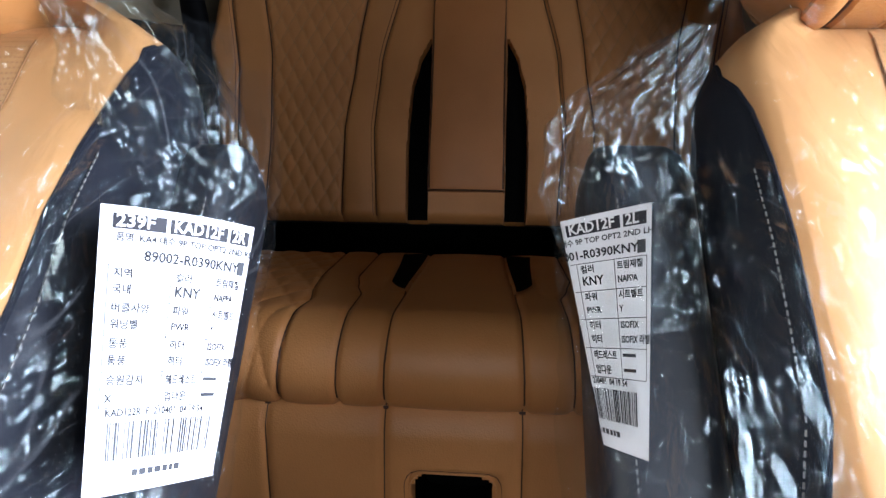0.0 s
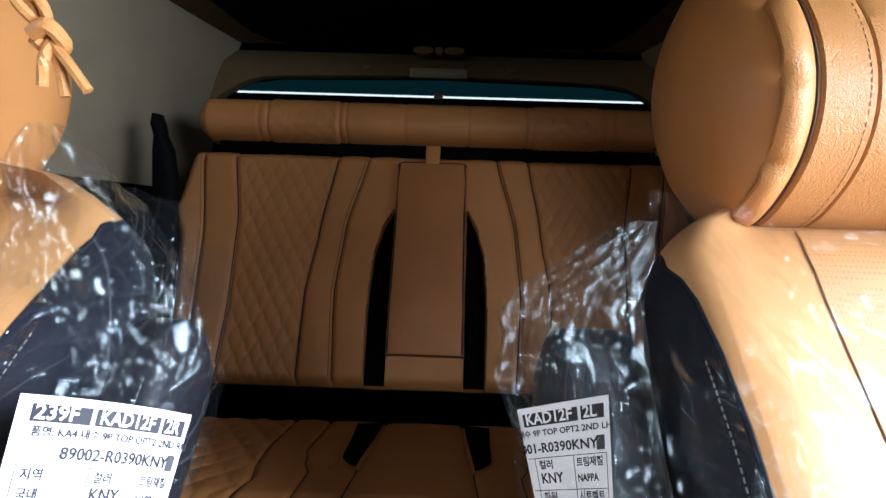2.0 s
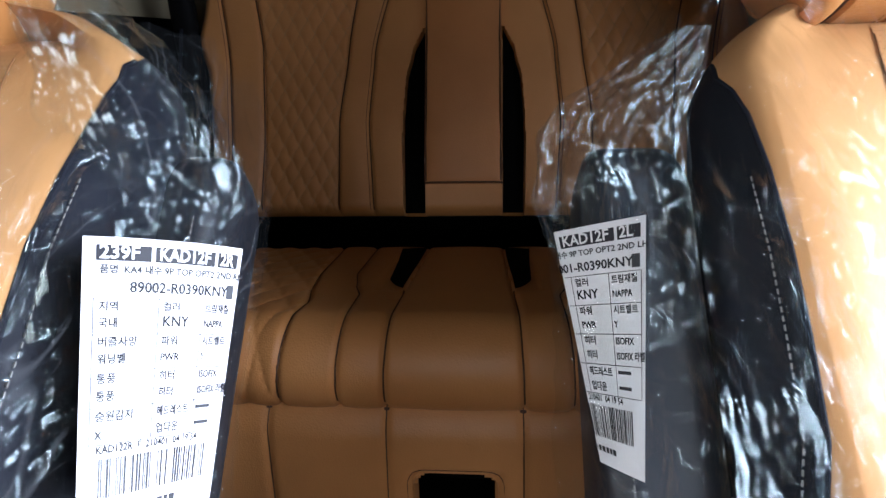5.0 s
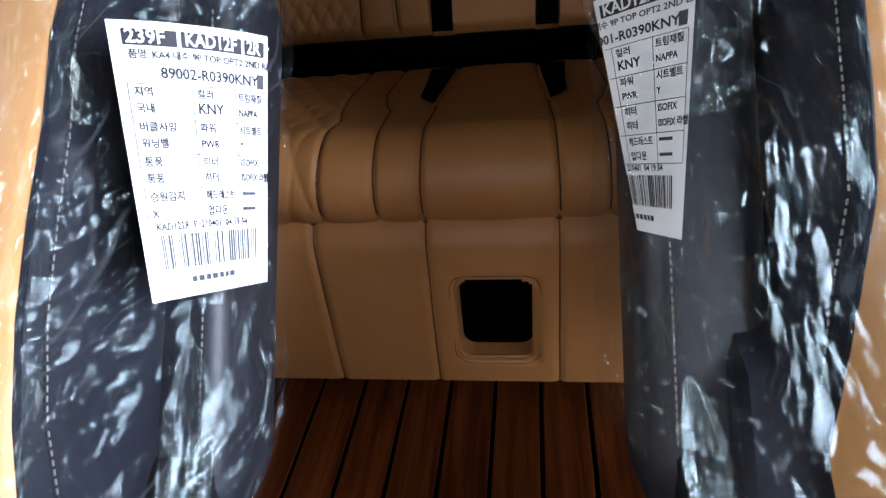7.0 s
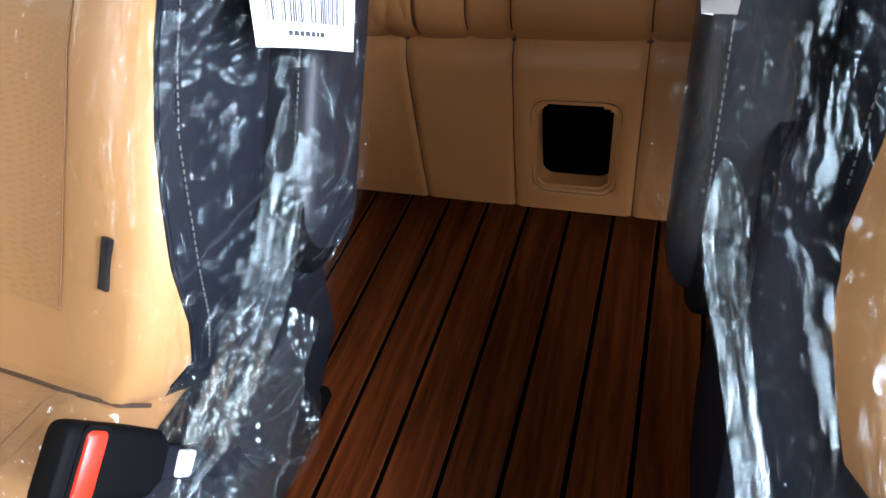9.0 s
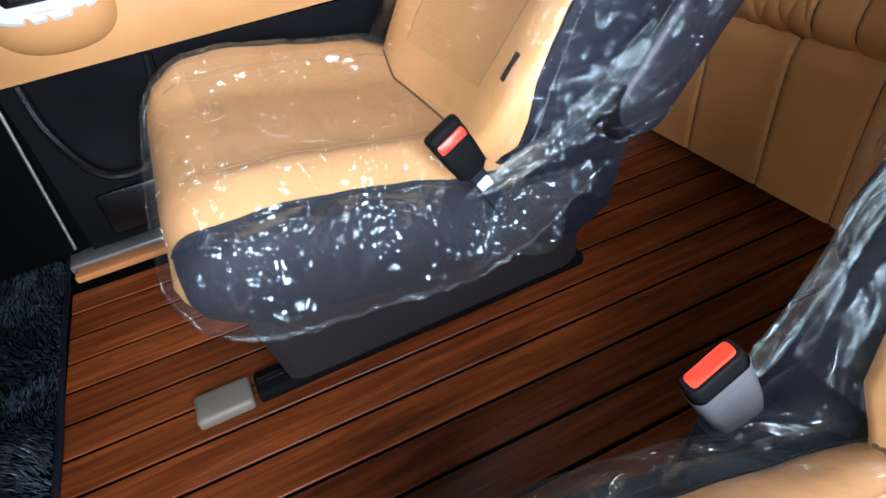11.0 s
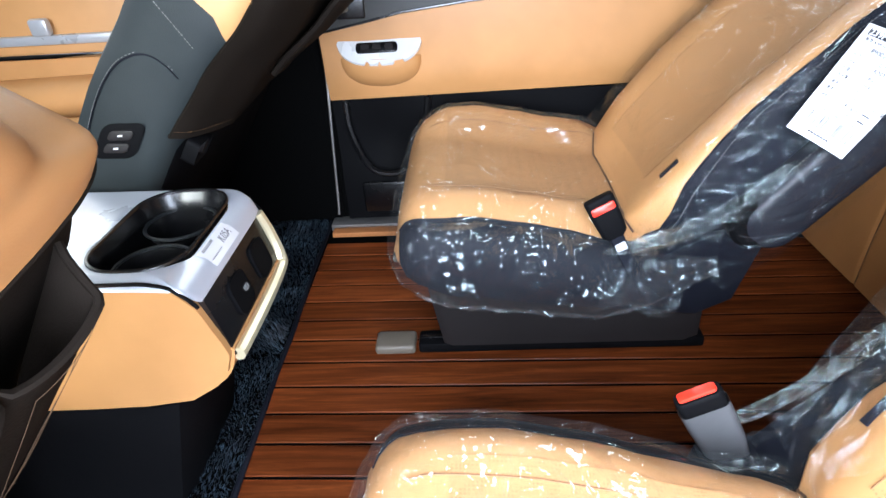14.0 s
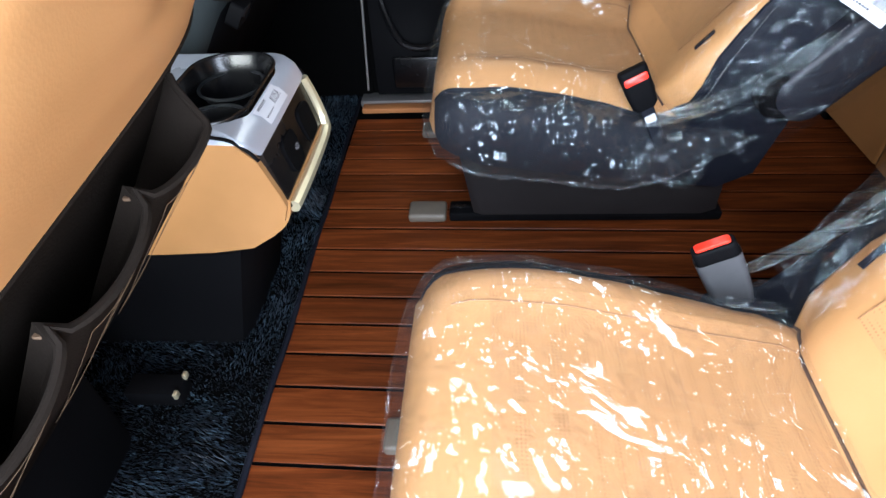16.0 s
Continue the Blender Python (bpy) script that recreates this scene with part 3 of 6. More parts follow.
BC = -0.008
HINGE, RAKE = (1.350, 0.452), math.atan2(0.175, 0.465)
ca, sa = math.cos(RAKE), math.sin(RAKE)


def on_back(s, v, d):
    """Place on the bench's backrest: s across, v up the slope, d out of it."""
    return (BC + s, HINGE[0] + v * sa - d * ca, HINGE[1] + v * ca + d * sa)


S1 = [(0, 0.184), (0.19, 0.194), (0.33, 0.182), (0.51, 0.142)]
S2 = [(0, 0.257), (0.19, 0.256), (0.34, 0.236), (0.51, 0.212)]
S3 = [(0, 0.421), (0.16, 0.414), (0.34, 0.418), (0.51, 0.444)]
S4 = [(0, 0.480), (0.15, 0.484), (0.31, 0.489), (0.51, 0.517)]
EDGE = [(0, 0.53), (0.15, 0.54), (0.30, 0.552), (0.37, 0.575), (0.44, 0.562), (0.52, 0.550)]
STRIP = [(0, 0.121), (0.18, 0.123), (0.27, 0.117), (0.33, 0.103), (0.378, 0.082)]
BV = 0.518


def back_depth(s, v):
    a = abs(s)
    d = 0.0
    for table in (S1, S2, S3, S4):
        d -= 0.0055 * groove(a - along(table, v), 0.0045)
    if along(S2, v) < a < along(S3, v):
        d += 0.0038 * quilt(s + 0.004, v, 0.032, 0.058) - 0.0028
    else:
        d += 0.003
    edges = [along(S1, v), along(S2, v), along(S3, v), along(S4, v), along(EDGE, v)]
    lo = 0.07
    for e in edges:
        if a < e:
            d += 0.004 * math.sin(math.pi * min(1, max(0, (a - lo) / (e - lo))))
            break
        lo = e
    e = along(EDGE, v)
    d -= 0.045 * max(0, (a - e + 0.035) / 0.035) ** 2.4
    d -= 0.030 * max(0, (v - BV + 0.03) / 0.03) ** 2.4 + 0.030 * max(0, (0.025 - v) / 0.025) ** 2.4
    # wells of the black strips at both sides of the armrest
    if v < 0.378 and 0.078 < a < along(STRIP, v):
        d -= 0.024
    return d


def bench():
    b = thing("rear_bench_seat", (BC, 1.1, 0.0), "quilted tan leather three-seat bench with brown stitching on the floor", "bench seat")

    # backrest
    def face(i, j):
        v = BV * j
        s = along(EDGE, v) * (2 * i - 1)
        return on_back(s, v, back_depth(s, v))
    back = part("backrest", sheet(face, 440, 150), BENCH, b, "quilted tan leather backrest")
    part("backrest_shell", loft([[on_back(s * 0.54, v, -0.045), on_back(s * 0.54, v, -0.12), on_back(-s * 0.54, v, -0.12), on_back(-s * 0.54, v, -0.045)] for s, v in ((1, 0.005), (1, 0.25), (1, 0.49))]), BLACK, b)
    for sgn in (-1, 1):
        for table in (S1, S2, S3, S4):
            pts = [on_back(sgn * along(table, v), v, back_depth(sgn * along(table, v), v) + 0.0008) for v in [0.012 + (BV - 0.03) * k / 50 for k in range(51)]]
            part("seam", tube(pts, 0.0014, 5), THREADSHADE, back)
            if table in (S1, S4):
                pts = [on_back(sgn * (along(table, v) + 0.006), v, back_depth(sgn * (along(table, v) + 0.006), v) + 0.0004) for v in [0.012 + (BV - 0.03) * k / 50 for k in range(51)]]
                part("seam", tube(pts, 0.0007, 4), THREADSHADE, back)

        # thread of the quilting: two crossing families of wavy lines
        quilting = bmesh.new()
        for way in (-1, 1):
            for n in range(-26, 27):
                run = []
                for k in range(121):
                    v = 0.010 + (BV - 0.025) * k / 120
                    s = 0.032 * (n + way * v / 0.058 - 0.035 * math.sin(4 * math.pi * v / 0.058)) - 0.004
                    if s * sgn > 0 and along(S2, v) + 0.002 < abs(s) < along(S3, v) - 0.002:
                        run.append(on_back(s, v, back_depth(s, v) + 0.0009))
                    else:
                        if len(run) > 2:
                            tube(run, 0.0007, 4, quilting)
                        run = []
                if len(run) > 2:
                    tube(run, 0.0007, 4, quilting)
        part("stitching", quilting, TANTHREAD, back, "tan thread of the quilting")

        def strip(i, j):
            v = 0.004 + 0.372 * j
            lo, hi = 0.079, max(0.078, along(STRIP, v) - 0.001)
            s = sgn * (lo + (hi - lo) * i)
            return on_back(s, v, -0.012 + 0.004 * math.sin(math.pi * i))
        part("gap_strip", sheet(strip, 6, 40), DARKVOID, b, "black webbing strip beside the armrest")

    # armrest folded up into the middle
    def arm(v):
        f = (v - 0.062) / 0.42
        w = 0.078 - 0.003 * f
        r = 0.016
        e = min(1, min(f, 1 - f) * 9)
        top = 0.046 + 0.010 * e ** 0.5
        return [on_back(p, v, -0.02 + q) for p, q in [(-w, 0), (-w, top - r), (-w + 0.004, top - 0.005), (-w + r, top), (-w / 3, top + 0.003 * e), (w / 3, top + 0.003 * e), (w - r, top), (w - 0.004, top - 0.005), (w, top - r), (w, 0)]]
    vs = [0.062, 0.063, 0.066, 0.072, 0.085, 0.15, 0.25, 0.35, 0.44, 0.466, 0.476, 0.481, 0.482]
    rest = part("armrest", loft([arm(v) for v in vs]), RESTLEATHER, b, "plain reddish-tan leather armrest folded up")
    # dark outline paints the shaded gap over the armrest's upper end
    part("top_gap_shade", tube(arm(0.4815)[1:9], 0.0018, 6), THREADSHADE, rest, "dark strip standing for the shaded gap round the top of the armrest")
    part("lip_piping", tube(arm(0.0625)[1:9], 0.0022, 6), THREADSHADE, rest, "dark seam round the lower end of the armrest")
    for sgn in (-1, 1):
        part("bolt", loft([[on_back(sgn * x, 0.108 + 0.006 * math.sin(a), 0.012 + 0.006 * math.cos(a)) for a in [2 * math.pi * k / 10 for k in range(10)]] for x in (0.074, 0.0785)]), STEEL, rest)
        # these side tubes likewise paint the shade along the armrest's edges
        edge = [arm(v)[2 if sgn < 0 else 7] for v in (0.066, 0.085, 0.2, 0.35, 0.466, 0.481)]
        part("piping", tube(edge, 0.0020, 5), THREADSHADE, rest)
    part("pull_tab", box(on_back(-0.016, 0.475, 0.02), on_back(0.016, 0.525, 0.024), 0.003, turn=Matrix.Rotation(-RAKE, 4, "X")), BENCH, b, "short tan leather pull tab")

    # headrest roll along the top
    def roll(s):
        e = min(1, (0.548 - abs(s)) / 0.03)
        r = max(0.02, e) ** 0.35
        g = 0
        for c in (0.068, 0.2, 0.215, 0.38, 0.40):
            g += 0.0026 * groove(abs(s) - c - (0.008 if s > 0 else 0), 0.003)
        ring = []
        for k in range(40):
            t = 2 * math.pi * k / 40
            q = 0
            if 0.22 < abs(s) < 0.375:
                q = 0.0028 * quilt(s, 0.09 * t, 0.038, 0.075)
            rv = (0.047 - g + q) * r
            rd = (0.058 - g + q) * r
            c, d = math.cos(t), math.sin(t)
            ring.append(on_back(s, 0.600 + rv * math.copysign(abs(c) ** 0.75, c), -0.030 + rd * math.copysign(abs(d) ** 0.8, d)))
        return ring
    xs = [-0.548 + 1.096 * k / 300 for k in range(301)]
    quilting = bmesh.new()
    for sgn in (-1, 1):
        for way in (-1, 1):
            for n in range(-4, 18):
                run = []
                for k in range(1, 21):
                    p = sgn * 0.038 * (n + way * 0.09 * (k % 40) * 2 * math.pi / 40 / 0.075)
                    if 0.224 < sgn * p < 0.372:
                        run.append(Vector(roll(p)[k]))
                    else:
                        if len(run) > 2:
                            tube(run, 0.0008, 4, quilting)
                        run = []
                if len(run) > 2:
                    tube(run, 0.0008, 4, quilting)
    top = part("headrest_roll", loft([roll(s) for s in xs]), BENCH, b, "tan leather bolster with two quilted stretches")
    part("stitching", quilting, TANTHREAD, top, "tan thread of the quilting")
    part("headrest_bar", box(on_back(-0.50, 0.50, -0.05), on_back(0.50, 0.56, -0.03), 0.004), DARKVOID, b)
    part("steel_pin", box(on_back(0.493, 0.528, 0.0), on_back(0.512, 0.540, 0.012), 0.003), CHROME, b)

    # cushion
    CC = -0.001
    SEAM_IN = [(0.83, 0.090), (0.90, 0.083), (1.0, 0.080), (1.2, 0.073), (1.28, 0.072)]
    SEAM_MID = [(0.83, 0.152), (0.90, 0.143), (0.985, 0.144), (1.03, 0.158), (1.10, 0.172), (1.33, 0.175)]
    SEAM_OUT = [(0.83, 0.230), (0.90, 0.214), (0.95, 0.209), (1.02, 0.224), (1.11, 0.234), (1.33, 0.242)]

    def SLOT_IN(y):
        return along(SEAM_IN, y) + 0.002

    def SLOT_OUT(y):
        return SLOT_IN(y) + (0.026 + 0.085 * (y - 1.03)) * (min(1, max(0, (y - 1.0) / 0.04)) * min(1, max(0, (1.275 - y) / 0.02))) ** 0.5

    def cushion_top(s, y):
        a = abs(s)
        f = (y - 0.835) / 0.475
        z = 0.452 - 0.052 * max(0, f) ** 1.2
        if y < 0.90:
            z -= 0.0
        d = 0.0
        inner = along(SEAM_IN, y)
        mid = along(SEAM_MID, y)
        out = along(SEAM_OUT, y)
        for c in (inner, mid, out):
            d -= 0.0045 * groove(a - c, 0.0040)
        if a > out:
            d += 0.0042 * quilt(s, y, 0.050, 0.088) - 0.003
        elif a < inner:
            d += 0.0025 * math.cos(a / inner * math.pi / 2)
        elif a > mid:
            d += 0.0022 * math.sin(math.pi * (a - mid) / (out - mid))
        else:
            d += 0.0022 * math.sin(math.pi * (a - inner) / (mid - inner))
        # slots for the belts
        if 0.99 < y < 1.28 and inner < a < inner + 0.04:
            d *= 0.2
        return z, d

    def cushion(i, j):
        s = 0.60 * (2 * i - 1)
        # j runs from the lower front seam over the nose to the rear edge
        if j < 0.34:
            t = j / 0.34
            ang = radians(-62 + 150 * t)
            yy, zz = 0.905 - 0.068 * math.cos(ang), 0.384 + 0.066 * math.sin(ang)
            z, d = cushion_top(s, 0.83 + 0.073 * t)
            return (CC + s, yy - d * math.cos(ang), zz + d * math.sin(ang) + 0.0)
        t = (j - 0.34) / 0.66
        y = 0.903 + 0.407 * t
        z, d = cushion_top(s, y)
        z0, _ = cushion_top(s, 0.903)
        drop = 0.05 * max(0, (t - 0.94) / 0.06) ** 2
        return (CC + s, y, z + (0.450 - z0) * (1 - t) + d - drop)
    cush = part("cushion", sheet(cushion, 400, 190), BENCH, b, "tan leather seat cushion with wavy stitched seams")
    # dark tube paints the shadow line between cushion and front panel
    part("cushion_shadow_line", tube([(CC - 0.58 + 1.16 * k / 40, 0.868, 0.3262) for k in range(41)], 0.0032, 6), THREADSHADE, cush, "dark strip standing for the shadow line under the front of the cushion")
    part("cushion_core", box((BC - 0.59, 0.90, 0.30), (BC + 0.59, 1.30, 0.345), 0.01), DARKVOID, b)
    for sgn in (-1, 1):
        def slot(i, j, sgn=sgn):
            y = 1.0 + 0.275 * j
            s = sgn * (SLOT_IN(y) + (SLOT_OUT(y) - SLOT_IN(y)) * i)
            x, _, z = cushion((s / 0.60 + 1) / 2, 0.34 + 0.66 * (y - 0.903) / 0.407)
            return (x, y, z + 0.0035)
        part("belt_slot", sheet(slot, 8, 40), DARKVOID, b, "black belt slot in the cushion")
        for tab in (SEAM_IN, SEAM_MID, SEAM_OUT):
            pts = []
            for k in range(70):
                j = 0.06 + 0.90 * k / 69
                y = 0.83 + 0.073 * j / 0.34 if j < 0.34 else 0.903 + 0.407 * (j - 0.34) / 0.66
                if tab is SEAM_IN and 1.0 < y:
                    break
                s = sgn * along(tab, y)
                p = cushion((s / 0.60 + 1) / 2, j)
                pts.append(p)
            part("seam", tube(pts, 0.0016, 5), THREADSHADE, cush)

    # front panel with its square opening
    hx0, hx1, hz0, hz1 = -0.056, 0.053, 0.086, 0.236

    def panel_y(x, z):
        y = 0.848 + 0.022 * max(0, (z - 0.29) / 0.045) ** 2 - 0.004 * math.sin(math.pi * (z - 0.03) / 0.3)
        for c, k in ((-0.250, -0.007), (-0.091, -0.006), (0.087, 0.006), (-0.42, -0.02), (0.25, 0.03)):
            y += 0.0045 * groove(x - c - k * (0.335 - z) / 0.3, 0.0045)
        # soft frame round the opening
        dx = max(hx0 - x, x - hx1, 0)
        dz = max(hz0 - z, z - hz1, 0)
        q = math.hypot(dx, dz)
        y += 0.008 * groove(q, 0.007) + 0.0016 * groove(q - 0.010, 0.002)
        return y

    bm = bmesh.new()
    xs = [-0.78 + 1.52 * k / 320 for k in range(321)]
    zs = [0.036 + 0.299 * k / 70 for k in range(71)]
    grid = [[bm.verts.new((x, panel_y(x, z), z)) for z in zs] for x in xs]
    cxm, czm = (hx0 + hx1) / 2, (hz0 + hz1) / 2
    for i in range(320):
        for j in range(70):
            x, z = (xs[i] + xs[i + 1]) / 2, (zs[j] + zs[j + 1]) / 2
            px, pz = max(0, abs(x - cxm) - (hx1 - hx0) / 2 + 0.022), max(0, abs(z - czm) - (hz1 - hz0) / 2 + 0.022)
            if abs(x - cxm) < (hx1 - hx0) / 2 and abs(z - czm) < (hz1 - hz0) / 2 and math.hypot(px, pz) < 0.022:
                continue
            bm.faces.new((grid[i][j], grid[i + 1][j], grid[i + 1][j + 1], grid[i][j + 1]))
    front = part("front_panel", bm, BENCH, b, "tan leather front panel with a square opening")
    rr = round_rect(hx1 - hx0 + 0.004, hz1 - hz0 + 0.004, 0.022, 6)
    part("opening_liner", loft([[(cxm + p * k, y, czm + q * (k if q > 0 else kl)) for p, q in rr] for k, kl, y in ((1.10, 1.08, 0.857), (1.07, 1.06, 0.8495), (1.03, 1.03, 0.8485), (0.995, 1.0, 0.853), (0.985, 0.985, 0.862), (0.975, 0.965, 0.874), (0.97, 0.955, 0.882))], caps=False), BENCH, front, "rolled leather edge of the opening")
    # black tunnel and board added to paint the shade deep in the opening
    part("opening_shade_tunnel", loft([[(cxm + p * k, y, czm + q * k) for p, q in rr] for k, y in ((0.985, 0.878), (1.0, 0.93), (1.02, 1.022))], caps=False), DARKVOID, front, "added black tunnel standing for the shade in the opening")
    part("opening_shade_back", box((cxm - 0.15, 1.02, czm - 0.12), (cxm + 0.15, 1.03, czm + 0.12)), DARKVOID, front, "added black board standing for the shade behind the opening")
    part("stitch_ring", tube([(cxm + p * 1.15, panel_y(cxm + p * 1.15, czm + q * 1.11) - 0.0004, czm + q * 1.11) for p, q in rr + rr[:1]], 0.0007, 5), THREADSHADE, front)
    for c, k in ((-0.250, -0.007), (-0.091, -0.006), (0.087, 0.006), (-0.42, -0.02), (0.25, 0.03)):
        pts = [(c + k * (0.335 - z) / 0.3, panel_y(c + k * (0.335 - z) / 0.3, z) - 0.0006, z) for z in [0.037 + 0.296 * t / 30 for t in range(31)]]
        part("seam", tube(pts, 0.0011, 5), THREADSHADE, front)
    part("base_box", box((-0.77, 1.03, 0.012), (0.73, 1.35, 0.30), 0.01), DARKVOID, b)
    return b


bench()


def wall_belt():
    t = thing("seat_belt_buckle_tower", (-0.60, 1.45, 0.7), "black plastic belt guide with hanging webbing beside the bench", "seat belt")
    part("guide", loft([[(-0.585 + dx + w * math.cos(a), 1.47 + 0.02 * math.sin(a), z) for a in [2 * math.pi * k / 12 for k in range(12)]] for z, w, dx in ((0.72, 0.026, 0.0), (0.86, 0.028, 0.0), (0.92, 0.024, -0.004), (0.95, 0.014, -0.010), (0.975, 0.016, -0.016), (0.996, 0.009, -0.018))]), BLACKPLASTIC, t)
    part("webbing", tube(spline([(-0.58, 1.44, 0.82), (-0.585, 1.40, 0.70), (-0.60, 1.38, 0.55)], 12), 0.004), BLACK, t)
    return t


wall_belt()


# ---- second-row seats in their plastic covers ----
RECLINE = radians(40)


class Frame:
    """Places on a reclined backrest: u towards the aisle, v up the slope, w out of its front."""

    def __init__(self, cx, side, y0, z0, angle):
        self.cx, self.side, self.y0, self.z0, self.c, self.s = cx, side, y0, z0, math.cos(angle), math.sin(angle)

    def at(self, u, v, w):
        return (self.cx + self.side * u, self.y0 + v * self.s - w * self.c, self.z0 + v * self.c + w * self.s)


CUSH_TOP = [(-0.192, 0.285), (-0.186, 0.320), (-0.174, 0.350), (-0.150, 0.372), (-0.11, 0.384), (-0.02, 0.386), (0.08, 0.367), (0.15, 0.350), (0.245, 0.336), (0.285, 0.315), (0.36, 0.25)]
CUSH_LOW = [(-0.192, 0.275), (-0.186, 0.245), (-0.17, 0.215), (-0.08, 0.185), (0.14, 0.155), (0.31, 0.135), (0.36, 0.135)]
YS = [-0.192, -0.190, -0.186, -0.180, -0.172, -0.162, -0.150, -0.135, -0.115, -0.09, -0.06, -0.03, 0.0, 0.03, 0.06, 0.09, 0.12, 0.15, 0.18, 0.21, 0.24, 0.27, 0.30, 0.34]


def cushion_ring(y, grow=0.0, fold=0.0):
    """(u, z) round the cushion at y, from the low aisle edge over the top to the low door edge."""
    t, lo = along(CUSH_TOP, y), along(CUSH_LOW, y)
    h = t - lo
    nose = min(1, h / 0.12)
    plan = along([(-0.192, 0.80), (-0.184, 0.855), (-0.172, 0.905), (-0.150, 0.955), (-0.120, 0.985), (-0.085, 1.0)], y)
    wide = (0.262 + 0.008 * nose) * plan
    bu = plan * along([(-0.20, 0.246), (-0.17, 0.242), (-0.14, 0.238), (-0.04, 0.236), (0.06, 0.232), (0.14, 0.225), (0.22, 0.220), (0.34, 0.205)], y)
    bz = min(t - 0.022 * nose, along([(-0.186, 0.300), (-0.180, 0.312), (-0.172, 0.326), (-0.162, 0.337), (-0.145, 0.346), (-0.04, 0.349), (0.06, 0.330), (0.14, 0.308), (0.22, 0.280), (0.34, 0.255)], y))
    pts = []
    for k in range(9):
        f = k / 8
        if k > 4:
            a, d = ((0.034, 0.024), (0.024, 0.011), (0.012, 0.004), (0.0, 0.0))[k - 5]
            pts.append((bu + a, bz - d * nose))
        else:
            pts.append((wide - 0.012 + (bu + 0.048 - wide) * k / 4 + 0.016 * nose * math.sin(math.pi * k / 5), lo + (bz - 0.045 * nose - lo) * k / 4))
    bol = 0.024 * min(1, max(0, (y + 0.19) / 0.16))
    for k in range(25):
        f = k / 24
        u = bu - (bu + wide) * f
        a = abs(u)
        z = t + 0.002
        if u > 0:
            z -= (t + 0.002 - bz) * (max(0.0, u - bu + 0.08) / 0.08) ** 2.2
        elif a > wide - 0.03:
            z -= 0.022 * nose * ((a - wide + 0.03) / 0.03) ** 2
        z -= bol * (1 - min(1, max(0, (a - 0.10) / 0.09)) ** 2) * 0.9
        z += 0.028 * max(0, -u - 0.12) / 0.15 * min(1, max(0, (y + 0.19) / 0.10))
        z -= 0.005 * groove(a - 0.185, 0.006)
        pts.append((u, z))
    for k in range(9):
        f = 1 - k / 8
        pts.append((-wide + 0.012 * (1 - f), lo + (h - 0.022 * nose) * f))
    if grow:
        pts = [(u + grow * u / 0.27, z + grow * (1 if 8 <= i <= 33 else 0) + (-0.4 * grow if i in (0, 42) else 0)) for i, (u, z) in enumerate(pts)]
    return pts


BACK_V = [-0.06, -0.04, -0.01, 0.03, 0.08, 0.13, 0.18, 0.24, 0.30, 0.36, 0.42, 0.48, 0.53, 0.556, 0.575, 0.59, 0.602, 0.615, 0.63, 0.645, 0.655, 0.66]


def lumbar(v):
    """How the lower backrest swells forward at v, as a share of its whole swelling."""
    return along([(-0.06, 0.8), (0.0, 1.0), (0.24, 1.0), (0.40, 0.6), (0.56, 0.0)], v)


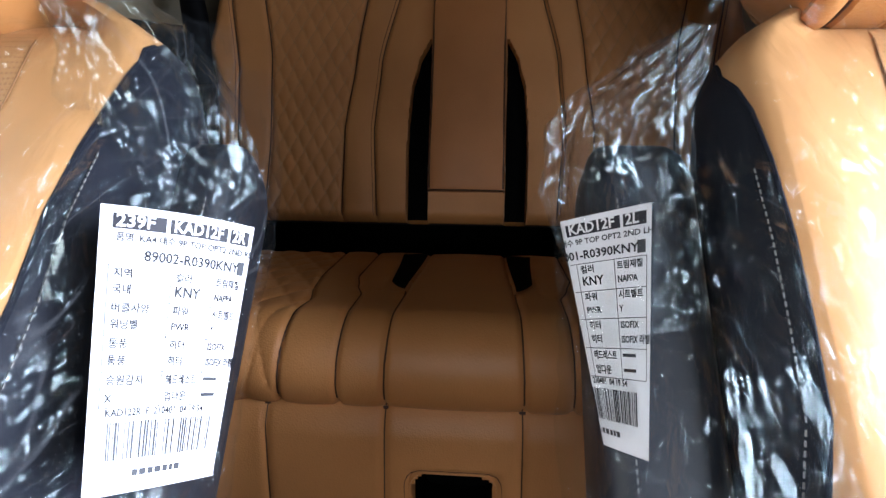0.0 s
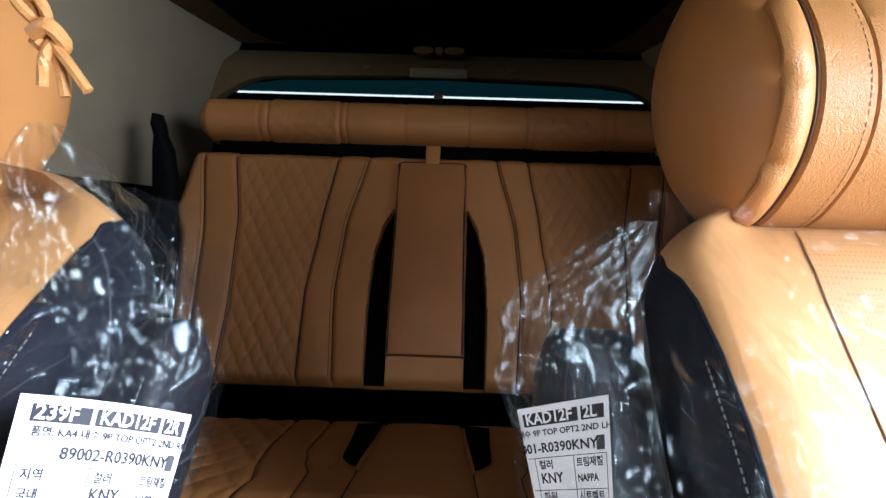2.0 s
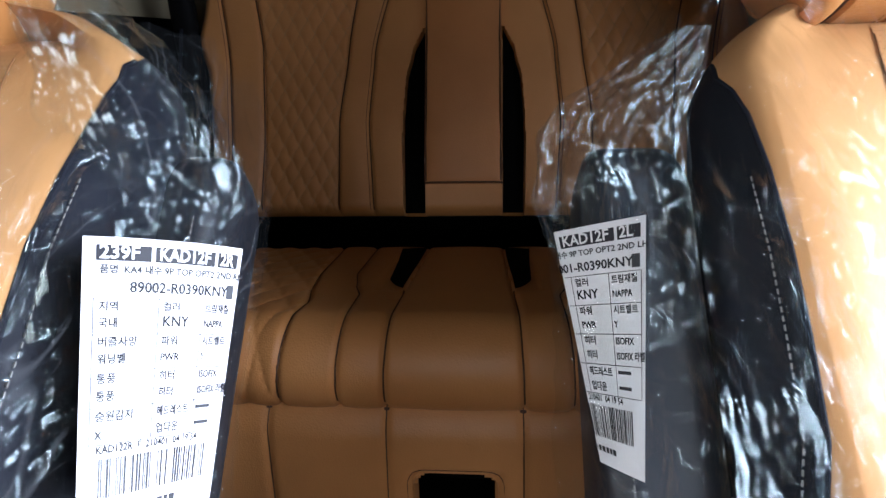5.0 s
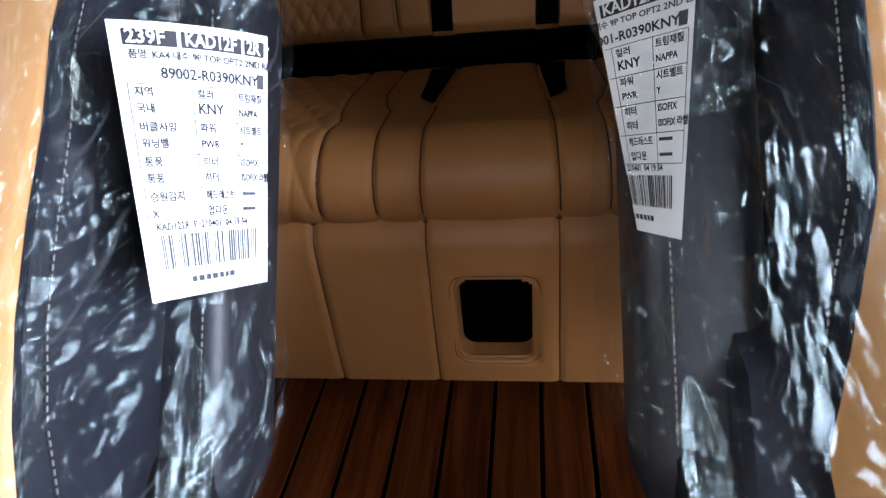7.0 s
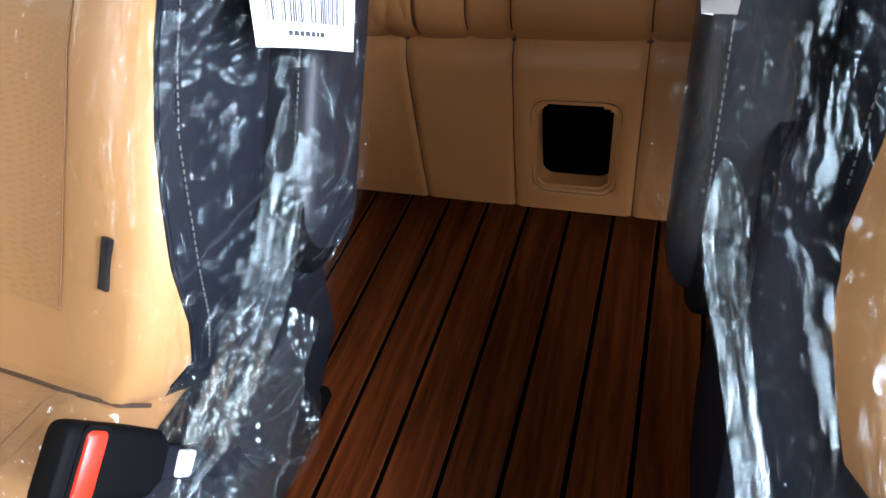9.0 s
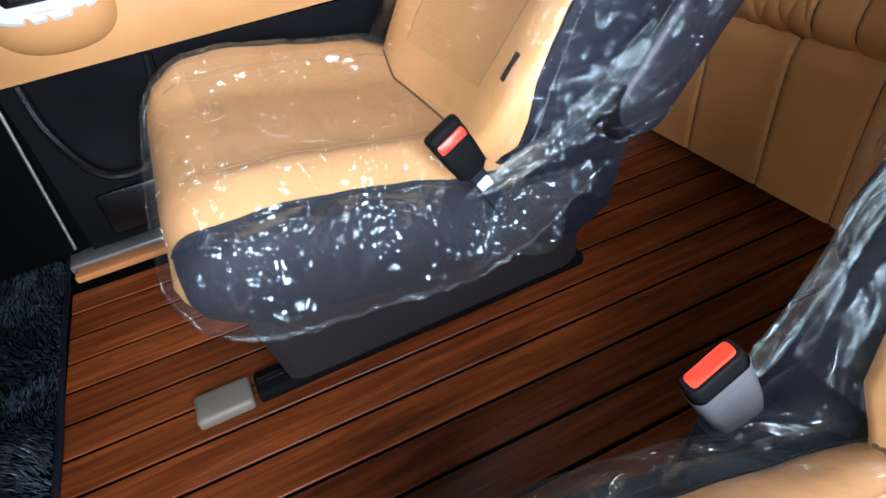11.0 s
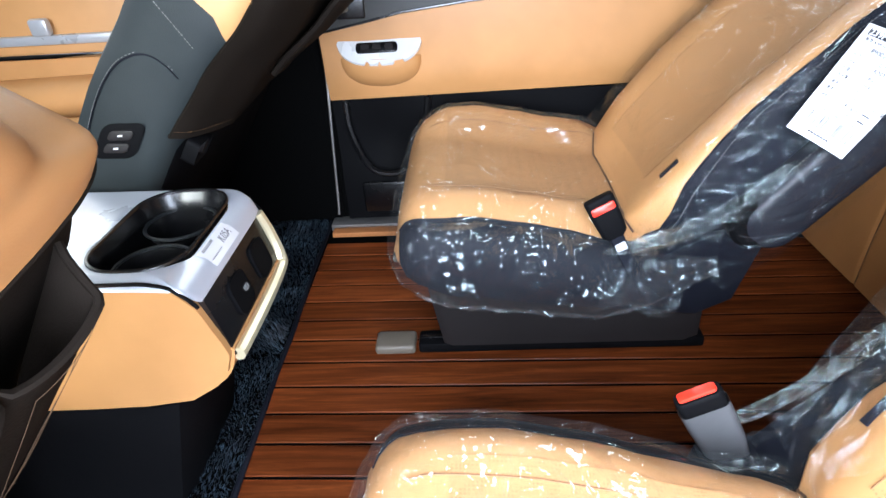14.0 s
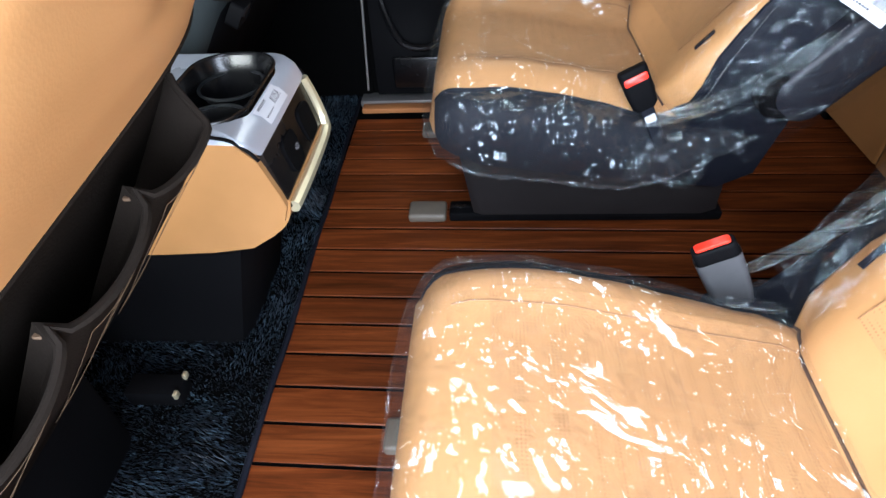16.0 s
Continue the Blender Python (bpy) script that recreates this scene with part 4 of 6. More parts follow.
def back_ring(v, swell, narrow):
    """(u, w) round the backrest at v, from the aisle side's rear edge over the front to the door side."""
    wide = along([(-0.06, 0.20), (0.0, 0.245), (0.08, 0.262), (0.36, 0.268), (0.50, 0.268), (0.575, 0.264), (0.61, 0.250), (0.64, 0.215), (0.66, 0.15)], v)
    deep = along([(-0.06, 0.08), (0.05, 0.17), (0.2, 0.16), (0.5, 0.13), (0.62, 0.10), (0.66, 0.05)], v)
    rise = min(1, max(0, v / 0.09)) - max(0, (v - 0.50) / 0.05) * 0.3
    flank = [(0.015, -deep), (0.0, -deep * 0.62), (0.0, -0.07), (0.002, -0.042), (0.007, -0.022), (0.016, -0.004), (0.026, 0.006), (0.036, 0.011)]
    bulge = swell * lumbar(v)
    flank = [(wide - a, (w if w < 0 else w * rise) + bulge * min(1, max(0, (w + 0.07) / 0.07))) for a, w in flank]

    def path(s):
        t = s * 7
        i = min(6, int(t))
        return tuple(p + (q - p) * (t - i) for p, q in zip(flank[i], flank[i + 1]))
    if narrow > 0.65:
        rise_to = [(0.0, 0.98), (0.40, 0.98), (0.48, 0.96), (0.52, 0.93), (0.556, 0.87), (0.585, 0.77), (0.61, 0.60), (0.635, 0.34), (0.66, 0.08)]
        share = [(0.0, 0.64 * narrow), (0.08, 0.86 * narrow), (0.18, narrow), (0.32, 0.88), (0.47, 0.98), (0.54, 1.0)]
    else:
        rise_to = [(0.0, 0.98), (0.40, 0.98), (0.48, 0.92), (0.52, 0.80), (0.556, 0.68), (0.585, 0.55), (0.61, 0.42), (0.635, 0.22), (0.66, 0.06)]
        share = [(0.0, 0.22), (0.08, 0.36), (0.18, narrow), (0.32, 0.88), (0.47, 0.90), (0.54, 1.0)]
    black = along(rise_to, v) * along(share, v)
    pts = [path(black * k / 7) for k in range(8)]
    half = [path(black + (1 - black) * k / 5) for k in range(1, 6)]
    lim = wide - 0.036
    mids = []
    for k in range(1, 17):
        u = lim - 2 * lim * k / 17
        a = abs(u) / lim
        w = 0.011 * rise
        w -= 0.042 * max(0, 1 - (a / 0.80) ** 2) * math.sin(math.pi * min(1, max(0, (v + 0.06) / 0.62))) ** 0.7
        w += bulge + max(0.0, 0.05 - swell) * (1 - a ** 4) * along([(0.0, 1.0), (0.08, 0.9), (0.22, 0.0)], v) - 0.05 * max(0, (v - 0.56) / 0.10) ** 2
        mids.append((u, w))
    pts += half + mids
    pts += [(-u, w) for u, w in half[::-1]] + [(-u, w) for u, w in pts[7::-1]]
    return pts


def split(rings, picks):
    """Two bmeshes out of one skin of open rings: the cells that picks(i, j) names, and the rest."""
    out = []
    for want in (True, False):
        bm = bmesh.new()
        rows = [[bm.verts.new(p) for p in r] for r in rings]
        for i in range(len(rows) - 1):
            for j in range(len(rows[0]) - 1):
                if picks(i, j) == want:
                    bm.faces.new((rows[i][j], rows[i][j + 1], rows[i + 1][j + 1], rows[i + 1][j]))
        loose = [v for v in bm.verts if not v.link_faces]
        bmesh.ops.delete(bm, geom=loose, context="VERTS")
        out.append(bm)
    return out


def stitched(points, gap, r, bm=None):
    """A row of short stitches along a path."""
    bm = bm or bmesh.new()
    pts = [Vector(p) for p in points]
    carry = 0.0
    for a, b in zip(pts, pts[1:]):
        d = b - a
        n = d.length
        t = carry
        while t + gap * 0.6 <= n:
            tube([a + d * (t / n), a + d * ((t + gap * 0.6) / n)], r, 4, bm)
            t += gap
        carry = max(0.0, t - n)
    return bm


def rumple(p, n, amount, seed):
    """Loose film: long folds and small crinkles."""
    q = Vector(p)
    a = noise.noise(q * 7 + Vector((seed, 0, 0)))
    b = 1 - abs(noise.noise(q * 19 + Vector((0, seed, 0)))) * 2
    c = noise.noise(Vector((q.x * 60, q.y * 34, q.z * 34)) + Vector((0, 0, seed)))
    return q + Vector(n) * amount * (0.55 * a + 0.5 * b + 0.28 * c)


def captain_seat(cx, side, name_label, dy=0.0, arm_u=0.300, head_u=0.0, swell=0.05, narrow=1.0, arm_half=0.032, head_v=0.748):
    """One second-row seat. side: +1 when the aisle lies towards +x."""
    st = thing("captain_seat", (cx, 0.15, 0.0), name_label, "car seat", "second-row seats")
    fr = Frame(cx, side, 0.318 + dy, 0.318, RECLINE)
    X = lambda u: cx + side * u

    # base and rails
    def riser(z):
        f = z / 0.17
        return [(X(u), y + dy, z) for u, y in ((0.225 - 0.02 * f, -0.10 - 0.035 * f), (0.235 - 0.02 * f, -0.08 - 0.035 * f), (0.235 - 0.02 * f, 0.40), (0.215, 0.435), (-0.215, 0.435), (-0.235, 0.40), (-0.235, -0.08 - 0.035 * f), (-0.225, -0.10 - 0.035 * f))]
    part("riser", loft([riser(z) for z in (0.034, 0.04, 0.09, 0.15, 0.20)]), RISER, st, "black plastic seat riser")
    for u in (0.190, -0.190):
        rail = part("rail", box((X(u) - 0.026, -0.165 + dy, 0.0), (X(u) + 0.026, 0.455 + dy, 0.026), 0.006), BLACKPLASTIC, st, "black floor rail")
        part("rail_groove", box((X(u) - 0.006, -0.16 + dy, 0.0262), (X(u) + 0.006, -0.08 + dy, 0.030), 0.001), GLOSSBLACK, rail)
        part("rail_cap", box((X(u) - 0.030, -0.262 + dy, 0.0), (X(u) + 0.030, -0.172 + dy, 0.024), 0.008, 3), GREYPLASTIC, rail, "grey-brown plastic rail end cap")
        part("skirt", box((X(u) - 0.012, -0.088 + dy, 0.008), (X(u) + 0.022, 0.43 + dy, 0.038), 0.006), GLOSSBLACK, rail)

    # cushion: tan top and front, black aisle side
    rings = [[(X(u), y + dy, z) for u, z in cushion_ring(y)] for y in YS]
    tan_bm, side_bm = split(rings, lambda i, j: not (j < 9 and i >= 3))
    cap = [tan_bm.verts.new(p) for p in rings[0]]
    tan_bm.faces.new(cap)
    part("cushion", tan_bm, TAN, st, "tan leather seat cushion")
    centre = split([[(x, y, z + 0.0012) for x, y, z in r[12:31]] for r in rings[9:-2]], lambda i, j: True)[0]
    part("cushion_insert", centre, PERF, st, "perforated tan leather insert of the cushion")
    part("side_panel", side_bm, BLACK, st, "black leather side panel of the cushion")
    edge = [Vector(r[9]) + Vector((0, 0, 0.001)) for r in rings[3:]]
    part("piping", tube(edge, 0.002, 6), BLACK, st)
    part("stitching", stitched([Vector(r[8]) + Vector((side * 0.001, 0, -0.008)) for r in rings[3:]], 0.006, 0.0006), GREYTHREAD, st)
    for u in (0.185, -0.185):
        k = 9 + round((0.27 - u) / 0.54 * 24)
        part("seam", tube([Vector(r[k]) + Vector((0, 0, 0.0015)) for r in rings[7:-2]], 0.0009, 5), CREASE, st)

    # backrest: tan front, black sides
    brings = [[fr.at(u, v, w) for u, w in back_ring(v, swell, narrow)] for v in BACK_V]
    tan_bm, rest_bm = split(brings, lambda i, j: 7 <= j < len(brings[0]) - 8)
    tan_bm.faces.new([tan_bm.verts.new(p) for p in brings[-1]])
    insert = split([[fr.at(u, v, w + 0.0012) for u, w in back_ring(v, swell, narrow)[15:27]] for v in BACK_V[3:18]], lambda i, j: True)[0]
    part("backrest_insert", insert, PERF, st, "perforated tan leather insert")
    part("backrest", tan_bm, TAN, st, "tan leather backrest")
    count = len(brings[0])
    aisle_bm = split([r[:8] for r in brings], lambda i, j: True)[0]
    door_bm = split([r[count - 8:] for r in brings], lambda i, j: True)[0]
    sides = part("backrest_side", aisle_bm, BLACK, st, "black leather wedge down the side of the backrest")
    part("backrest_side", door_bm, BLACK, st, "black leather wedge down the side of the backrest")
    rear = [[fr.at(u, v, w) for u, w in (back_ring(v, swell, narrow)[0], back_ring(v, swell, narrow)[-1])] for v in BACK_V]
    part("backrest_rear", loft([[r[0], r[1]] for r in rear], caps=False, closed=False), BLACK, st)
    edge = [Vector(r[7]) for r in brings[1:17]]
    part("piping", tube(edge, 0.0022, 6), BLACK, sides)
    part("stitching", stitched([Vector(r[6]) + Vector((side * 0.001, -0.001, 0.001)) for r in brings[2:12]], 0.006, 0.0007), GREYTHREAD, sides)
    for u0 in (0.150, -0.150):
        pts = []
        for v in BACK_V[3:17]:
            ring = back_ring(v, swell, narrow)
            u, w = min(ring[8:-8], key=lambda q: abs(q[0] - u0))
            pts.append(fr.at(u, v, w + 0.0012))
        part("seam", tube(pts, 0.0007, 5), CREASE, st)
    def level(pairs, u):
        pairs = sorted(pairs)
        return float(np.interp(u, [p for p, _ in pairs], [q for _, q in pairs]))
    crease = []
    for k in range(33):
        u = -0.205 + 0.41 * k / 32
        for n in range(60):
            v = -0.05 + 0.005 * n
            _, y, z = fr.at(u, v, level(back_ring(v, swell, narrow)[8:-8], u))
            if z > level(cushion_ring(y - dy)[9:34], u):
                crease.append((X(u), y - 0.001, z - 0.001))
                break
    # brown tube paints the shade where cushion and backrest meet
    part("crease", tube(crease, 0.0022, 6), THREADSHADE, st, "dark brown strip standing for the shade between cushion and backrest")
    part("care_tag", loft([[fr.at(u, v, back_ring(v, swell, narrow)[13][1] + h) for u, v in ((0.196, 0.060), (0.204, 0.058), (0.212, 0.100), (0.204, 0.102))] for h in (-0.002, 0.0035)]), BLACK, st, "small black fabric tag on the backrest")

    # armrest folded up along the backrest
    def arm_ring(v):
        e = max(0.0, (v - 0.50) / 0.055)
        k = math.sqrt(max(0.02, 1 - min(1, e) ** 2))
        e2 = max(0.0, (0.13 - v) / 0.05)
        k *= math.sqrt(max(0.05, 1 - min(1, e2) ** 2))
        um, wm = arm_u, -0.105
        du, dw = arm_half * (0.55 + 0.45 * k), 0.055 * k
        return [fr.at(um + p, v, wm + q) for p, q in round_rect(2 * du, 2 * dw, min(du, dw) * 0.6, 4)]
    vs = [0.085, 0.09, 0.10, 0.115, 0.13, 0.20, 0.30, 0.40, 0.48, 0.50, 0.515, 0.53, 0.542, 0.55, 0.555]
    ar = part("armrest", loft([arm_ring(v) for v in vs]), GLOSSLEATHER, st, "black leather armrest folded up")
    part("stitching", stitched([fr.at(arm_u + 0.55 * arm_half, v, -0.0485) for v in (0.14, 0.25, 0.36, 0.48)], 0.006, 0.0008), GREYTHREAD, ar)
    part("pivot_cover", loft([[fr.at(u, 0.11 + 0.045 * r * math.sin(a), -0.085 + 0.045 * r * math.cos(a)) for a in [2 * math.pi * k / 24 for k in range(24)]] for u, r in ((0.25, 1), (arm_u + 0.020, 1), (arm_u + 0.026, 0.85))]), BLACKPLASTIC, st)

    if narrow > 0.7:
        shape, us = ((0.20, 0.15), (0.40, 0.125), (0.465, 0.16), (0.50, 0.29), (0.46, 0.335), (0.36, 0.295), (0.30, 0.262), (0.22, 0.245)), (0.215, 0.258, 0.264)
    else:
        shape, us = ((0.20, 0.15), (0.40, 0.125), (0.465, 0.16), (0.56, 0.40), (0.52, 0.455), (0.46, 0.445), (0.41, 0.395), (0.36, 0.335), (0.315, 0.280), (0.29, 0.245), (0.22, 0.235)), (0.215, 0.285, 0.300, 0.306)
    rings = []
    for k, u in enumerate(us):
        shrink = 1.0 if k < len(us) - 1 else 0.93
        cy, cz = 0.38, 0.25
        rings.append([(X(u), cy + (y - cy) * shrink + dy, cz + (z - cz) * shrink) for y, z in shape])
    part("hinge_cover", loft(rings), BLACK, st, "black leather skirt over the hinge")

    # headrest in a gathered leather cover
    hv, hw = head_v, 0.030

    def head_ring(u, k, notch=0.0, ripple=0.0):
        ring = []
        for n in range(120):
            t = 2 * math.pi * n / 120
            c, s = math.cos(t), math.sin(t)
            pleat = sum(math.exp(-((t - a) / 0.075) ** 2) for a in (0.35, 1.05, 1.6, 2.25, 2.9, 3.5, 4.1, 4.75, 5.3, 5.95))
            kk = k * (1 - notch * pleat + ripple * math.sin(7 * t + 1.7 * math.sin(2 * t)))
            ring.append(fr.at(u + head_u, hv + 0.130 * kk * math.copysign(abs(c) ** 0.85, c), hw + 0.110 * kk * math.copysign(abs(s) ** 0.85, s)))
        return ring
    band = [0.0, 0.02, 0.04, 0.052, 0.054, 0.056, 0.07, 0.085, 0.094]
    hd = part("headrest", loft([head_ring(s * u, 0.985 if u == 0.054 else 1.0) for s, us in ((-1, band[::-1]), (1, band[1:])) for u in us], caps=False), COVER, st, "plump tan leather headrest cover with gathered ends")
    for s in (1, -1):
        rim = [(0.0935, 1.0, 0, 0), (0.097, 0.972, 0, 0), (0.100, 0.972, 0, 0), (0.103, 1.0, 0, 0), (0.109, 1.030, 0.02, 0.004), (0.116, 1.042, 0.045, 0.010), (0.122, 1.034, 0.070, 0.016), (0.1265, 1.010, 0.09, 0.020), (0.127, 0.985, 0.09, 0.022), (0.122, 0.965, 0.07, 0.02), (0.114, 0.955, 0.02, 0.005)]
        part("gathered_rim", loft([head_ring(s * u, k, a, b) for u, k, a, b in rim], caps=False), COVER, hd, "gathered leather rim of the cover")
        cap = [(0.108, 0.985, 0.0, 0.0), (0.118, 0.985, 0.026, 0.005), (0.127, 0.965, 0.026, 0.006), (0.138, 0.90, 0.012, 0.003), (0.148, 0.80, 0.004, 0.001), (0.157, 0.66, 0, 0), (0.163, 0.46, 0, 0), (0.167, 0.22, 0, 0), (0.168, 0.01, 0, 0)]
        part("end_cap", loft([head_ring(s * u, k, a, b) for u, k, a, b in cap]), CAPLEATHER, hd, "soft rounded end of the cover")
        part("seam", tube([Vector(p) for p in head_ring(s * 0.0985, 0.977)] + [Vector(head_ring(s * 0.0985, 0.977)[0])], 0.0012, 6), THREADSHADE, hd)
    part("stitching", stitched([Vector(p) for p in head_ring(0.060, 1.001)], 0.006, 0.0006), TANTHREAD, hd)
    for u in (-0.06, 0.06):
        part("headrest_post", tube([fr.at(u, 0.60, -0.04), fr.at(u, 0.70, -0.03)], 0.007, 10), CHROME, st)
    return st, fr, X


def buckle(parent_label, base, tip, wide, sleeve):
    """Belt buckle: black body with a red button, on a stalk."""
    b, t = Vector(base), Vector(tip)
    up = (t - b).normalized()
    acr = Vector((0, 1, 0)) - up * up.y
    acr.normalize()
    nor = up.cross(acr)
    ob = thing("seat_belt_buckle", base, parent_label, "seat belt buckle", "second-row buckles")

    def ring(f, kw, kn):
        c = b + (t - b) * f
        return [c + acr * p + nor * q for p, q in round_rect(wide * kw, 0.024 * kn, 0.009 * kn, 4)]
    part("body", loft([ring(f, k, n) for f, k, n in ((0.30, 0.60, 0.8), (0.36, 0.86, 0.95), (0.6, 0.95, 1), (0.95, 1, 1), (0.99, 0.97, 0.92), (1.0, 0.93, 0.8))]), BLACKPLASTIC, ob)
    top = t + up * 0.0006
    if not sleeve:
        out = nor if nor.x > 0 else -nor
        part("button", loft([[t - up * 0.020 + out * h + acr * p * k + up * q * k for p, q in round_rect(wide * 0.80, 0.015, 0.004, 4)] for h, k in ((0.008, 1), (0.0135, 1), (0.0145, 0.9))]), RED, ob, "red release button")
        part("bezel", loft([[t - up * 0.020 + out * h + acr * p * k + up * q * k for p, q in round_rect(wide * 0.92, 0.021, 0.006, 4)] for h, k in ((0.008, 1), (0.0128, 1))]), BLACKPLASTIC, ob)
    else:
        part("button", loft([[top + up * h + acr * p * k + nor * q * k for p, q in round_rect(wide * 0.80, 0.0135, 0.004, 4)] for h, k in ((-0.003, 1), (0.002, 1), (0.0035, 0.9))]), RED, ob, "red release button")
    part("stalk", loft([ring(f, k, n) for f, k, n in ((-0.4, 0.45, 0.35), (0.0, 0.45, 0.35), (0.34, 0.5, 0.5))]), BLACK, ob, "black webbing stalk")
    if sleeve:
        part("sleeve", loft([ring(f, k, n) for f, k, n in ((-0.1, 0.8, 1.2), (0.2, 0.98, 1.3), (0.5, 1.04, 1.15), (0.82, 1.06, 1.12))], caps=False), GREYFILM, ob, "cloudy grey plastic sleeve")
    else:
        part("tag", box(b + (t - b) * 0.12 - Vector((0.003, 0.010, 0.006)), b + (t - b) * 0.12 + Vector((0.010, 0.010, 0.008)), 0.002, turn=Matrix.Rotation(0.5, 4, "X")), PAPER, ob, "small white printed tag")
    return ob


GREYFILM = plastic("cloudy_film", (0.075, 0.075, 0.078), 0.3, noise_scale=60, strength=0.5)


def folded(bm, cols, du, dv, seed):
    """Gives a sheet of film its own measure: along each ring and from ring to ring."""
    lay = bm.verts.layers.float_vector.new("fold")
    for k, vert in enumerate(bm.verts):
        vert[lay] = Vector((k % cols * du + seed, k // cols * dv, seed * 0.37))
    return bm


def film_cushion(X, dy, seed, st):
    """Film pulled over the cushion, gathered along its lower edge."""
    rings = []
    ys = [-0.199 + 0.614 * k / 90 for k in range(91)]
    for y in ys:
        base = cushion_ring(max(-0.19, min(0.34, y * 0.97 - 0.0)))
        ring = []
        dense = spline(base, 90)
        for i, (u, z) in enumerate(dense):
            f = i / 89
            nu = 1 if f < 0.22 else (-1 if f > 0.78 else 0)
            nz = 1 if 0.2 < f < 0.8 else 0
            g = 0.008
            nor = Vector((nu, -0.5 if y < -0.17 else 0, nz)).normalized()
            nor = Vector((nor.x * (X(1) - X(0)), nor.y, nor.z))
            low = (1 - min(1, f / 0.1)) if f < 0.5 else (1 - min(1, (1 - f) / 0.1))
            flare = max(0.0, 1 - min(f, 1 - f) / 0.22) * min(1.0, (y + 0.21) / 0.06)
            p = Vector((X(u), y + dy, z)) + nor * (g + 0.014 * flare)
            p = rumple(p, nor, 0.0055 + 0.006 * low, seed)
            p.z += max(0.0, y - 0.22) * 0.55 * max(0.0, 1 - min(f, 1 - f) / 0.25)
            p.z -= 0.008 * low * (1 + 0.6 * noise.noise(Vector((y * 14, seed, 2))))
            ring.append(p)
        rings.append(ring)
    front = rings[0]
    c = sum(front, Vector()) / len(front)
    rings.insert(0, [c + (p - c) * 0.9 + Vector((0, -0.004, 0)) for p in front])
    for side_index in (0, -1):
        strip = []
        for k in range(1, 92):
            p = Vector(rings[k][side_index])
            f = k / 91
            tall = (0.007 if f < 0.40 else 0.007 - 0.006 * (f - 0.40)) * (0.75 + 0.5 * noise.noise(Vector((k * 0.35, seed, 0))))
            wob = 0.005 * noise.noise(Vector((k * 0.5, 0, seed)))
            strip.append([p + Vector((0.45 * tall * math.cos(a) * (1 + 0.3 * math.sin(3 * a + k * 1.3)) + wob, 0.0, tall * (0.3 + math.sin(a)) * (1 + 0.25 * math.cos(2 * a + k * 0.9)))) for a in [2 * math.pi * q / 14 for q in range(14)]])
        part("film_hem", folded(loft(strip, caps=True), 14, 0.005, 0.0067, seed), HEM, st, "whitish gathered hem of the plastic film")
    bm = loft(rings, caps=False, closed=False)
    return part("plastic_cover", folded(bm, 90, 0.0095, 0.0067, seed), LOOSE, st, "crumpled clear plastic film over the cushion")


def film_back(fr, seed, st, flank, swell):
    """Film sack over backrest and armrest, open and ragged at its top."""
    rings = []
    nv, nu = 110, 120
    for i in range(nv + 1):
        v = -0.02 + 0.64 * i / nv
        wide = along([(-0.02, 0.262), (0.36, 0.275), (0.50, 0.276), (0.57, 0.272), (0.62, 0.250)], v)
        full = along([(-0.02, 0.0), (0.03, 0.12), (0.10, 0.6), (0.16, 1.0), (0.46, 1.0), (0.55, 0.85), (0.62, 0.55)], v)
        deep = along([(-0.02, 0.17), (0.2, 0.172), (0.5, 0.165), (0.62, 0.15)], v)
        shut = min(0.262, wide)
        outline = [(-wide - 0.012, -deep), (-wide - 0.012, -0.02), (-wide + 0.03, 0.022), (-0.10, -0.004), (0.10, -0.004)]
        outline += [(min(u, shut + 0.006) + max(0, u - shut - 0.006) * full, w * (0.3 + 0.7 * full) if w > -0.1 else w) for u, w in flank]
        outline = [(u, w + swell * lumbar(v) * min(1, max(0, (w + 0.07) / 0.07))) for u, w in outline]
        ring = []
        for j, (u, w) in enumerate(spline(outline, nu)):
            f = j / (nu - 1)
            nuv = 1 if f > 0.72 else (-1 if f < 0.14 else 0)
            nw = 1 if 0.1 < f < 0.75 else 0
            a, b = Vector(fr.at(nuv, 0, nw)), Vector(fr.at(0, 0, 0))
            nor = (a - b).normalized() if (a - b).length > 0 else Vector((0, -1, 0))
            top = max(0, (i / nv - 0.9) / 0.1)
            loose = 0.004 + 0.005 * (1 if f > 0.55 else 0.3)
            vv = v + 0.03 * top * noise.noise(Vector((f * 14, seed, 0)))
            p = Vector(fr.at(u, vv, w)) + nor * 0.005
            ring.append(rumple(p, nor, loose, seed + 3))
        rings.append(ring)
    bm = loft(rings, caps=False, closed=False)
    return part("plastic_sack", folded(bm, nu, 0.0085, 0.0058, seed), FILM, st, "crumpled clear plastic sack over the backrest and armrest")


